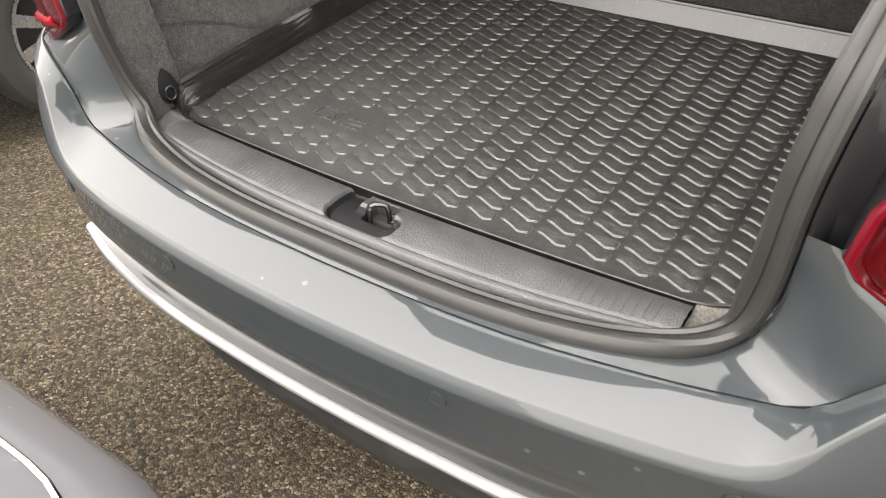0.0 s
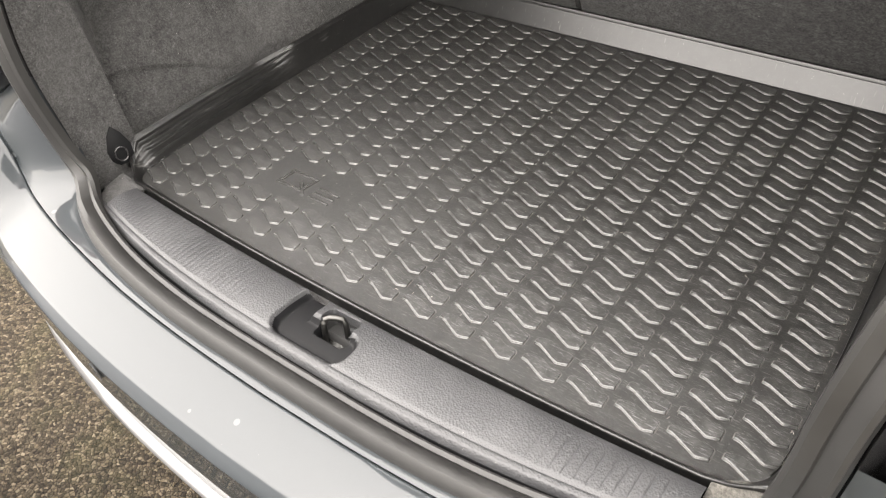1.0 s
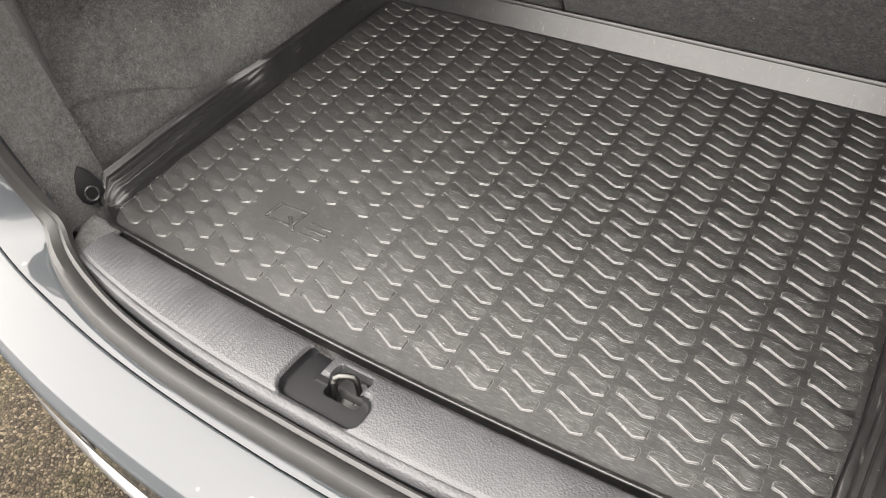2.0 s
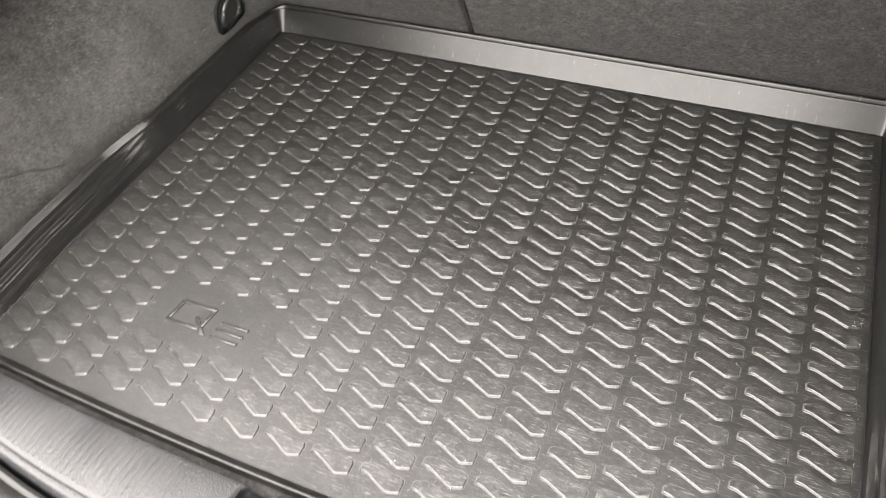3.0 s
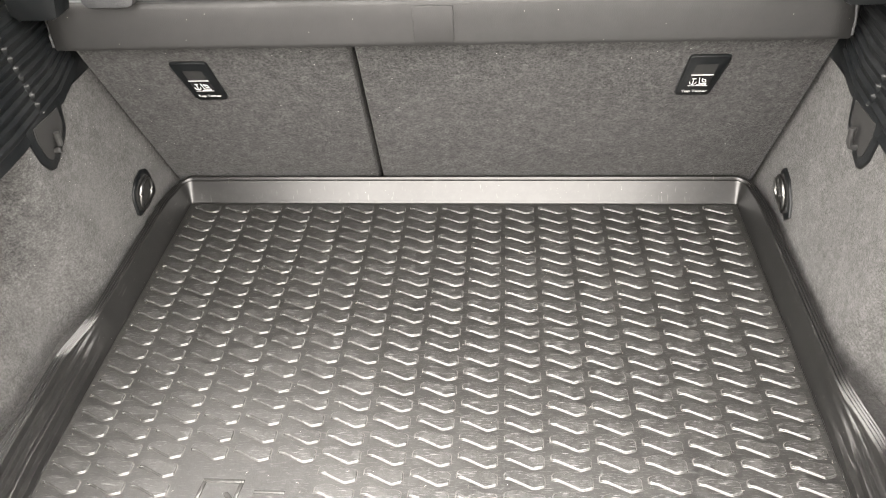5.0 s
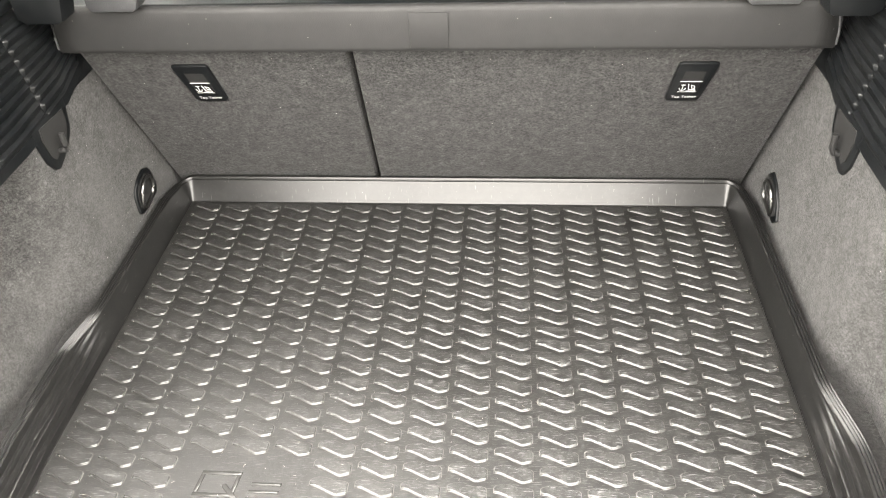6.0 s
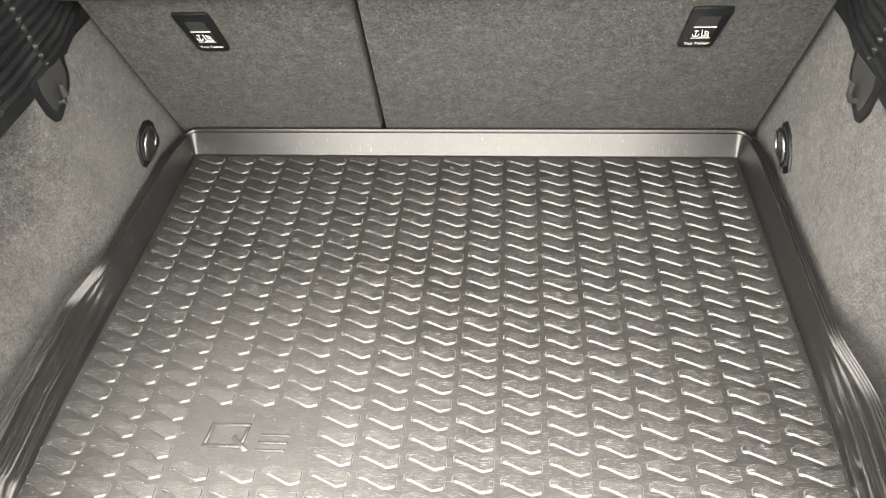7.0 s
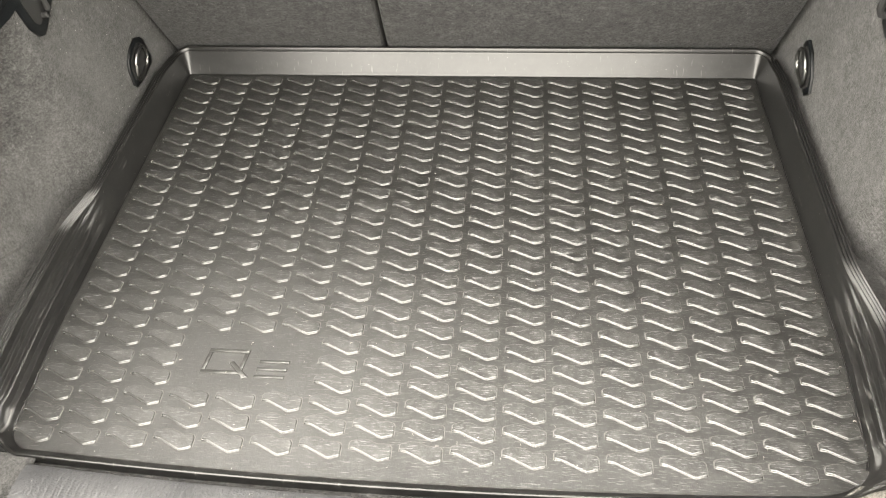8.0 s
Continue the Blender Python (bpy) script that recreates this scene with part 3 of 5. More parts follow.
def sill_height(x, f):
    y = sill_front(x) + (sill_back(x) - sill_front(x)) * f
    z = 0.704 + 0.015 * math.sin(math.pi * min(1, 0.12 + 0.80 * f)) ** 0.55
    if f < 0.1:
        z = 0.692 + (z - 0.692) * (f / 0.1) ** 0.5
    z -= 0.0018 * math.exp(-((f - 0.20) / 0.022) ** 2)
    z -= 0.022 * smooth_step(0.945, 1.0, f)
    if 0.26 < f < 0.93:
        for a, b, pitch, deep, thin in ((-0.405, -0.10, 0.0080, 0.0005, 0.13), (0.09, 0.410, 0.0120, 0.0007 * smooth_step(0.80, 0.72, f) * smooth_step(0.10, 0.36, x), 0.075)):
            if a < x < b:
                k = (x / pitch) % 1.0
                z -= deep * math.exp(-((k - 0.5) / thin) ** 2) * smooth_step(a, a + 0.02, x) * smooth_step(b, b - 0.02, x)
    d = in_blob(x, y, HOLLOW)
    z -= 0.013 * smooth_step(0.0035, -0.006, d)
    e = in_blob(x, y, HOLE)
    z -= 0.022 * smooth_step(0.002, -0.003, e)
    return y, z, d, e


verts, sill_faces, hollow_faces, hole_faces, front_faces, back_faces = [], [], [], [], [], []
info = []
fs = np.r_[np.linspace(0, 0.12, 9), np.linspace(0.15, 0.93, 38), np.linspace(0.95, 1.0, 4)]
for x in XS:
    for f in fs:
        y, z, d, e = sill_height(x, f)
        verts.append((x, y, z))
        info.append((d, e))
nf = len(fs)
for i in range(len(XS) - 1):
    for j in range(nf - 1):
        q = (i * nf + j, (i + 1) * nf + j, (i + 1) * nf + j + 1, i * nf + j + 1)
        d = sum(info[k][0] for k in q) / 4
        e = sum(info[k][1] for k in q) / 4
        # faces along both long edges go black, painting in the shade of the gaps
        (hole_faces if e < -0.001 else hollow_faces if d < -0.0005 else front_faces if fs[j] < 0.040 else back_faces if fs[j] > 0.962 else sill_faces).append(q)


def sub_mesh(name, faces, material, parent, label=""):
    used = sorted({k for q in faces for k in q})
    at = {k: n for n, k in enumerate(used)}
    return hang(link_mesh(name, [verts[k] for k in used], [tuple(at[k] for k in q) for q in faces], material), parent, label)


sill = sub_mesh("load_sill", sill_faces, SILL_PLASTIC, car, "grained grey plastic loading sill with fine grooves")
sub_mesh("latch_hollow", hollow_faces, HOLLOW_BLACK, sill, "smooth black hollow round the striker")
sub_mesh("latch_hole", hole_faces, GAP_BLACK, sill)
# the sill's own front and back edges, with gap shade put into their colour
sub_mesh("front_gap_shade", front_faces, HOLLOW_BLACK, sill, "sill edge towards the seal, coloured black as gap shade")
sub_mesh("back_gap_shade", back_faces, HOLLOW_BLACK, sill, "sill edge towards the mat, coloured black as gap shade")
part("striker", tube_bm([(-0.005, -0.058, 0.684), (-0.006, -0.056, 0.700), (-0.0075, -0.053, 0.716), (-0.006, -0.051, 0.7210), (-0.002, -0.048, 0.7230), (0.007, -0.043, 0.7230), (0.011, -0.041, 0.7210), (0.0135, -0.040, 0.715), (0.0155, -0.042, 0.700), (0.0165, -0.044, 0.684)], 0.0036, 12), STEEL, sill, "bare steel striker loop")
part("striker_base", box_bm(-0.012, 0.024, -0.066, -0.036, 0.684, 0.6885, 0.001), DARK_STEEL, sill)
part("striker_bolt", disc_bm((0.0165, -0.033, 0.686), (0.1, -0.4, 1), 0.0068, 0.016, 20, 0.0015), TRIM_PLASTIC, sill, "black rubber stop beside the striker")
for side in (1, -1):
    # felt wedge between the sill's end and the seal
    rows = []
    for f in np.linspace(0, 1, 10):
        y = -0.070 + (0.094 if side > 0 else 0.076) * f
        xo = table(y, [(-0.07, 0.432), (-0.05, 0.452), (-0.02, 0.468), (0.0, 0.473), (0.05, 0.476)])
        xi = 0.4185 if y < 0.006 else min(xo - 0.003, 0.4185 + (y - 0.006) * 1.5)
        rows.append([(side * (xi + (xo - xi) * g), y, 0.704 + 0.006 * g * g + 0.003 * math.sin(math.pi * (0.15 + 0.8 * f)) * (1 - g)) for g in np.linspace(0, 1, 6)])
    grid_part("corner_felt", rows, SANDY_FELT if side > 0 else FELT, car, "sandy grey felt corner piece", thick=0.004)

# Underbody, dark and closed, and the inner ends of the bumper.
part("underbody", box_bm(-0.80, 0.80, 0.06, 3.6, 0.24, 0.275, 0.01), VALANCE, car, "black underside of the car")
part("rear_panel", box_bm(-0.78, 0.78, 0.06, 0.09, 0.275, 0.68, 0.005), VALANCE, car)

# Boot floor under the mat.
part("boot_floor", box_bm(-0.60, 0.60, -0.02, 0.86, 0.675, 0.692, 0.002), SEAT_FELT, car, "felt covered boot floor board")


# ---- side trims of the boot ----
def fold(y):
    return table(y, [(0.06, 0.795), (0.12, 0.793), (0.18, 0.777), (0.24, 0.752), (0.30, 0.72), (0.34, 0.71), (0.8, 0.71)])


def wall_x(y, z, side=-1):
    """Half width of the felt side at y and z."""
    lean = 0.17 * max(0, z - 0.75)
    if y < 0.062:
        return table(y, [(-0.06, 0.496), (0.0, 0.496), (0.062, 0.508)]) + lean * max(0, y + 0.045) / 0.107
    if side > 0:
        # the arch on this side begins further back
        y += 0.10 * smooth_step(0.07, 0.20, y)
    # the wall turns outward at a leaning edge; a dome of the arch stands below a curved top edge, above it lies a deep pocket
    past = 0.486 - 0.24 * (z - 0.73) - y
    pocket = 0.155 * smooth_step(0.0, 0.085, past)
    arch = (0.045 + 0.055 * min(1.0, max(0.0, (z - 0.73) / 0.15))) * smooth_step(0.0, 0.115, past)
    top = table(y, [(0.06, 0.775), (0.10, 0.803), (0.15, 0.850), (0.22, 0.880), (0.29, 0.898), (0.42, 0.915), (0.5, 0.92)])
    body = 0.5165 + arch + (pocket - arch) * smooth_step(top - 0.006, top + 0.022, z)
    # along a curved fold the arch ends, and the lining drops back under it
    f = fold(y)
    x = body + 0.007 * smooth_step(f + 0.001, f - 0.008, z) * smooth_step(0.712, 0.728, z) * smooth_step(0.34, 0.25, y)
    x = max(x, 0.5165 if y > 0.40 else 0.530)
    x = min(x, table(y, [(0.062, 0.512 + lean), (0.085, 0.575), (0.12, 0.64)]))
    return x


wall_ys = np.r_[np.linspace(-0.06, 0.05, 9), np.linspace(0.056, 0.10, 12), np.linspace(0.11, 0.50, 56), np.linspace(0.52, 0.80, 10)]
FOLD_STEPS = np.r_[np.linspace(-1, -0.08, 10), -0.02, np.linspace(0, 1, 40)]
side_lip = [(float(z), float(y)) for x, y, z in lip if x > 0.485 and z < 1.2]


def wall_y(y, z):
    """Keeps the lining's rear edge behind the seal."""
    return max(y, table(z, side_lip) + 0.014)


trims = {}
for side in (1, -1):
    rows = []
    for g in FOLD_STEPS:
        row = []
        for y in wall_ys:
            f = fold(y + (0.10 * smooth_step(0.07, 0.20, y) if side > 0 else 0))
            z = f - 0.0014 + (f - 0.6914) * g if g < 0 else f + 0.0014 + (1.004 - f - 0.0014) * g
            yy = wall_y(y, z)
            row.append((side * wall_x(yy, z, side), yy, z))
        rows.append(row)
    trims[side] = grid_part("side_trim", rows, FELT, car, "grey felt side lining with a wheel arch bulge")

# Upper ribbed plastic trims with bag hooks.
for side in (1, -1):
    def px(z, y):
        return 0.5115 + 0.045 * smooth_step(0.30, 0.10, y) + 0.16 * max(0, z - 0.985)
    rows = []
    zs = np.linspace(0.985, 1.125, 121)
    ys = np.linspace(0.10, 0.628, 133)
    for z in zs:
        row = []
        for y in ys:
            zz = z + table(y, [(0.10, 0.0), (0.42, 0.002), (0.54, 0.012), (0.60, 0.03), (0.628, 0.045)]) * smooth_step(1.12, 0.985, z)
            rib = 0.0
            if 0.997 < z < 1.119 and 0.13 < y < 0.602:
                # louvre ribs in blocks; each block's ribs end in a small step
                block = ((y - 0.13) / 0.118) % 1.0
                k = ((z - 0.997) / 0.01356 + 0.5 * (int((y - 0.13) / 0.118) % 2)) % 1.0
                rib = 0.0052 * (k / 0.78 if k < 0.78 else (1 - k) / 0.22)
                rib *= smooth_step(0.0, 0.03, block) * smooth_step(1.0, 0.97, block) * smooth_step(0.997, 1.001, z) * smooth_step(1.119, 1.115, z)
            row.append((side * (px(zz, y) - rib), y, zz))
        rows.append(row)
    # a flat top and an underside close the trim against the wall
    rows = [[(side * 0.66, y, rows[0][0][2] + 0.012 + (p[2] - rows[0][0][2])) for y, p in zip(ys, rows[0])]] + rows + [[(side * 0.66, y, 1.128) for y in ys]]
    up = grid_part("upper_trim", rows, TRIM_PLASTIC, car, "black ribbed plastic upper side trim", thick=0.006)
    # tongue with the bag hook
    out = [(0.440, 0.992), (0.447, 0.955), (0.458, 0.938), (0.468, 0.934), (0.482, 0.942), (0.512, 0.958), (0.522, 0.968), (0.527, 0.995), (0.53, 1.01), (0.44, 1.01)]
    frame_m = Matrix(((0, 0, -side, side * 0.5185), (1, 0, 0, 0), (0, 1, 0, 0), (0, 0, 0, 1)))
    part("hook_plate", prism_bm(out, 0.006, 0.002, frame_m), TRIM_PLASTIC, up, "black plastic hook surround")
    well = [(0.452, 0.985), (0.458, 0.958), (0.466, 0.95), (0.505, 0.966), (0.514, 0.978), (0.516, 1.0), (0.455, 1.002)]
    part("hook_well", prism_bm(well, 0.0012, 0.0, Matrix.Translation((-side * 0.0062, 0, 0)) @ frame_m), SHELF_VINYL, up, "grey hollow behind the hook")
    part("bag_hook", tube_bm([(side * 0.515, 0.478, 0.956), (side * 0.504, 0.478, 0.958), (side * 0.500, 0.478, 0.966), (side * 0.500, 0.478, 0.984)], 0.0042, 8), SHELF_VINYL, up, "grey plastic bag hook")
    # pivot for the parcel shelf
    part("shelf_pivot", prism_bm([(0.462, 1.150), (0.470, 1.118), (0.477, 1.1145), (0.520, 1.1145), (0.530, 1.122), (0.530, 1.150)], 0.035, 0.003, Matrix(((side, 0, 0, 0), (0, 0, -1, 0.56), (0, 1, 0, 0), (0, 0, 0, 1)))), TRIM_PLASTIC, up, "angular grey plastic shelf pivot")
    part("pivot_cap", box_bm(side * 0.57 - 0.03, side * 0.57 + 0.03, 0.46, 0.56, 1.128, 1.150, 0.008), TRIM_PLASTIC, up)
    # wall above, up to the roof, with an unseen added window in it
    def side_wall(z):
        return table(z, [(1.05, 0.575), (1.125, 0.60), (1.2, 0.615), (1.35, 0.59), (1.45, 0.56)])
    for y0, y1, z0, z1 in ((0.10, 2.4, 1.05, 1.13), (0.56, 2.4, 1.38, 1.45), (1.3, 1.42, 1.13, 1.38)):
        rows = [[(side * side_wall(z), y, z) for y in np.linspace(y0, y1, 6)] for z in np.linspace(z0, z1, 5)]
        grid_part("pillar_lining", rows, TRIM_PLASTIC, car, thick=0.01)
    # the slim rear pillar leans forward along the opening; unseen glass behind it, added to let skylight in
    lean_y = lambda z: table(z, [(1.13, 0.065), (1.21, 0.19), (1.30, 0.34), (1.38, 0.485)])
    rows = [[(side * side_wall(z), lean_y(z) + d, z) for d in (0.015, 0.03, 0.05, 0.07)] for z in np.linspace(1.13, 1.38, 9)]
    grid_part("pillar_lining", rows, TRIM_PLASTIC, car, thick=0.01)
    rows = [[(side * (side_wall(z) + 0.004), lean_y(z) + 0.068 + (2.33 - lean_y(z)) * k / 6, z) for k in range(7)] for z in np.linspace(1.13, 1.38, 7)]
    side_glass = grid_part("added_side_window", rows, SIDE_GLASS, car, thick=0.004)
    side_glass.visible_shadow = False

# Lashing rings: two by the seat, two by the sill.
for side in (1, -1):
    out = [(0.602, 0.757), (0.617, 0.742), (0.63, 0.748), (0.672, 0.782), (0.675, 0.797), (0.664, 0.807), (0.640, 0.801), (0.612, 0.778)] if side > 0 else [(0.612, 0.752), (0.618, 0.745), (0.648, 0.744), (0.682, 0.748), (0.688, 0.757), (0.684, 0.790), (0.676, 0.801), (0.662, 0.807), (0.640, 0.803), (0.620, 0.792), (0.613, 0.778)]
    m = Matrix(((0, 0, -side, side * 0.5165), (1, 0, 0, 0), (0, 1, 0, 0), (0, 0, 0, 1)))
    cup = part("ring_cup", prism_bm(out, 0.004, 0.0015, m), TRIM_PLASTIC, trims[side], "black plastic cup for the lashing ring")
    well = [(0.645 + 0.78 * (y - 0.645), 0.776 + 0.76 * (z - 0.776)) for y, z in out]
    part("ring_well", prism_bm(well, 0.0006, 0, Matrix.Translation((-side * 0.0041, 0, 0)) @ m), GAP_BLACK, cup, "black hollow of the cup")
    bow = [(0.626, 0.752), (0.660, 0.757), (0.669, 0.768), (0.670, 0.784), (0.662, 0.795), (0.648, 0.797), (0.632, 0.790), (0.624, 0.776), (0.622, 0.760)]
    bow = smooth_path([(y, z) for y, z in bow + bow[:1]], 28)[:-1]
    part("lashing_ring", tube_bm([(side * (0.5095 - 0.004 * smooth_step(0.75, 0.80, z)), y, z) for y, z in bow], 0.0027, 8, True), RING_STEEL, trims[side], "bare steel lashing ring")
    tip = Vector((-side * 0.95, -0.28, 0.12)).normalized()
    across = tip.cross(Vector((0, 0, 1))).normalized() * side
    rise = tip.cross(across).normalized() * side
    rise = rise if rise.z > 0 else -rise
    m = Matrix((across, rise, tip)).transposed().to_4x4()
    m.translation = Vector((side * 0.499, 0.026, 0.733)) + tip * 0.0055
    drop = [(0.0, 0.038), (0.010, 0.025), (0.018, 0.005), (0.017, -0.013), (0.009, -0.023), (-0.007, -0.024), (-0.016, -0.014), (-0.018, 0.002), (-0.010, 0.025)]
    cup = part("ring_cup", prism_bm(drop, 0.002, 0.0006, m), HOLLOW_BLACK, trims[side], "black hollow of the front lashing ring")
    loop_pts = [m @ Vector((0.009 * math.cos(a), -0.006 + 0.011 * math.sin(a), 0.004)) for a in np.linspace(0, 2 * math.pi, 18, endpoint=False)]
    part("lashing_ring", tube_bm(loop_pts, 0.0017, 8, True), GUTTER, trims[side], "dark metal lashing ring")

# Roof, headliner and the closed front of the cabin.
rows = [[(x, y, 1.45 - 0.05 * (x / 0.6) ** 2 + 0.05 * math.sin((y - 0.48) / 2)) for x in np.linspace(-0.60, 0.60, 9)] for y in np.linspace(0.625, 2.4, 8)]
grid_part("roof", rows, HEADLINER, car, "dark fabric headliner under the roof", thick=0.02)
part("cabin_front", box_bm(-0.62, 0.62, 2.4, 2.44, 0.6, 1.56, 0.01), TRIM_PLASTIC, car)

# Outer body ahead of the boot: roof skin, shoulders, bonnet and windscreen.
rows = [[(x, y, 1.50 - 0.06 * (x / 0.62) ** 2 + 0.05 * math.sin((y - 0.48) / 2)) for x in np.linspace(-0.64, 0.64, 13)] for y in np.linspace(0.645, 2.25, 10)]
grid_part("roof_panel", rows, PAINT, car, "grey painted roof", thick=0.012)
rows = [[(x, y, z - 0.05 * (x / 0.8) ** 2) for x in np.linspace(-0.78, 0.78, 13)] for y, z in ((2.85, 1.04), (3.2, 0.98), (3.55, 0.88), (3.72, 0.74), (3.78, 0.55), (3.74, 0.30))]
grid_part("bonnet", rows, PAINT, car, "grey painted bonnet and nose", thick=0.012)
rows = [[(x * (0.60 + 0.16 * f), 2.26 + 0.6 * f, 1.53 - 0.47 * f - 0.05 * x * x) for x in np.linspace(-1, 1, 9)] for f in np.linspace(0, 1, 5)]
grid_part("windscreen", rows, SIDE_GLASS, car, thick=0.005)
for side in (1, -1):
    rows = [[(side * x, y, z) for y in np.linspace(0.36, 2.9, 8)] for x, z in ((0.885, 1.052), (0.86, 1.085), (0.76, 1.10), (0.64, 1.105))]
    grid_part("shoulder", rows, PAINT, car, thick=0.01)
    rows = [[(side * x, y, z) for y in np.linspace(0.30, 2.25, 8)] for x, z in ((0.645, 1.435), (0.64, 1.40), (0.625, 1.385))]
    grid_part("roof_rail", rows, PAINT, car, thick=0.01)

# Raised tailgate: a frame with a window, hinged over the opening.
HINGE, ENDP = Vector((0, 0.63, 1.475)), Vector((0, 0.03, 2.18))
along = (ENDP - HINGE)
normal = Vector((0, along.z, -along.y)).normalized()
GL = along.length


def gate_slab(u0, u1, x0, x1, lo, hi, bevel=0.01):
    bm = box_bm(x0, x1, u0, u1, lo, hi, bevel)
    for v in bm.verts:
        v.co.x *= 1 - 0.16 * smooth_step(0.5 * GL, GL, v.co.y)
    q = Matrix((Vector((1, 0, 0)), along.normalized(), -normal)).transposed().to_4x4()
    bmesh.ops.transform(bm, matrix=Matrix.Translation(HINGE) @ q, verts=bm.verts)
    return bm


gate = part("tailgate", gate_slab(0.52 * GL, GL, -0.56, 0.56, -0.05, 0.02, 0.02), TRIM_PLASTIC, car, "raised tailgate with black inner lining")
part("window_frame", merge(merge(gate_slab(0.0, 0.10 * GL, -0.52, 0.52, -0.03, 0.02), gate_slab(0.10 * GL, 0.52 * GL, -0.55, -0.44, -0.03, 0.02)), gate_slab(0.10 * GL, 0.52 * GL, 0.44, 0.55, -0.03, 0.02)), TRIM_PLASTIC, gate)
pane = part("rear_window", gate_slab(0.10 * GL, 0.52 * GL, -0.44, 0.44, 0.008, 0.012, 0.0), GLASS, gate, "clear rear window")
pane.visible_shadow = False


# ---- rear seat backs ----
def seat_y(z):
    return 0.752 - 0.521 * (z - 0.74)


SEAT_UP = Vector((0, -0.521, 1)).normalized()
SEAT_OUT = Vector((0, -1, -0.521)).normalized()


def on_seat(x, z, proud=0.0):
    return Vector((x, seat_y(z), z)) + SEAT_OUT * proud


def seat_matrix(x, z, proud=0.0):
    """Plane of the seat's back: x to the right, y up along it, z out of it."""
    m = Matrix((Vector((1, 0, 0)), SEAT_UP, SEAT_OUT)).transposed().to_4x4()
    return Matrix.Translation(on_seat(x, z, proud)) @ m


def seat_back(x0, x1, lean0, lean1, label):
    thing = empty("rear_seat_back", ((x0 + x1) / 2, 0.80, 0.692), label, "seat back", "rear seat backs")
    height = (1.052 - 0.695) / SEAT_UP.z
    m = seat_matrix(0, 0.6935)
    out = [(x0, 0), (x1, 0), (x1 + lean1 * height, height), (x0 + lean0 * height, height)]
    bm = prism_bm(out, 0.11, 0.006, m @ Matrix.Translation((0, 0, -0.11)))
    settle(part("backrest_panel", bm, SEAT_FELT, thing, "dark grey felt covered back"), thing)
    return thing


seat_left = seat_back(-0.507, -0.1385, -0.0, 0.035, "narrow dark grey felt rear seat back beside a wider one")
seat_right = seat_back(-0.131, 0.507, 0.035, 0.0, "wide dark grey felt rear seat back beside a narrow one")


def stroke(points, width, depth, m):
    bm = None
    for (ax, ay), (bx, by) in zip(points[:-1], points[1:]):
        d = Vector((bx - ax, by - ay))
        n = Vector((-d.y, d.x)).normalized() * width / 2
        e = d.normalized() * width * 0.3
        q = prism_bm([(ax - e.x - n.x, ay - e.y - n.y), (bx + e.x - n.x, by + e.y - n.y), (bx + e.x + n.x, by + e.y + n.y), (ax - e.x + n.x, ay - e.y + n.y)], depth, 0, m)
        bm = merge(bm, q) if bm else q
    return bm


def text_mesh(body, size, material, m, thing, parent, name):
    cu = bpy.data.curves.new(name, "FONT")
    cu.body, cu.size, cu.extrude, cu.align_x = body, size, 0.0002, "CENTER"
    ob = new(name, cu)
    me = bpy.data.meshes.new_from_object(ob)
    bpy.data.objects.remove(ob)
    me.transform(m)
    me.materials.append(material)
    return settle(hang(new(name, me), parent, "white lettering on the anchor cover"), thing)


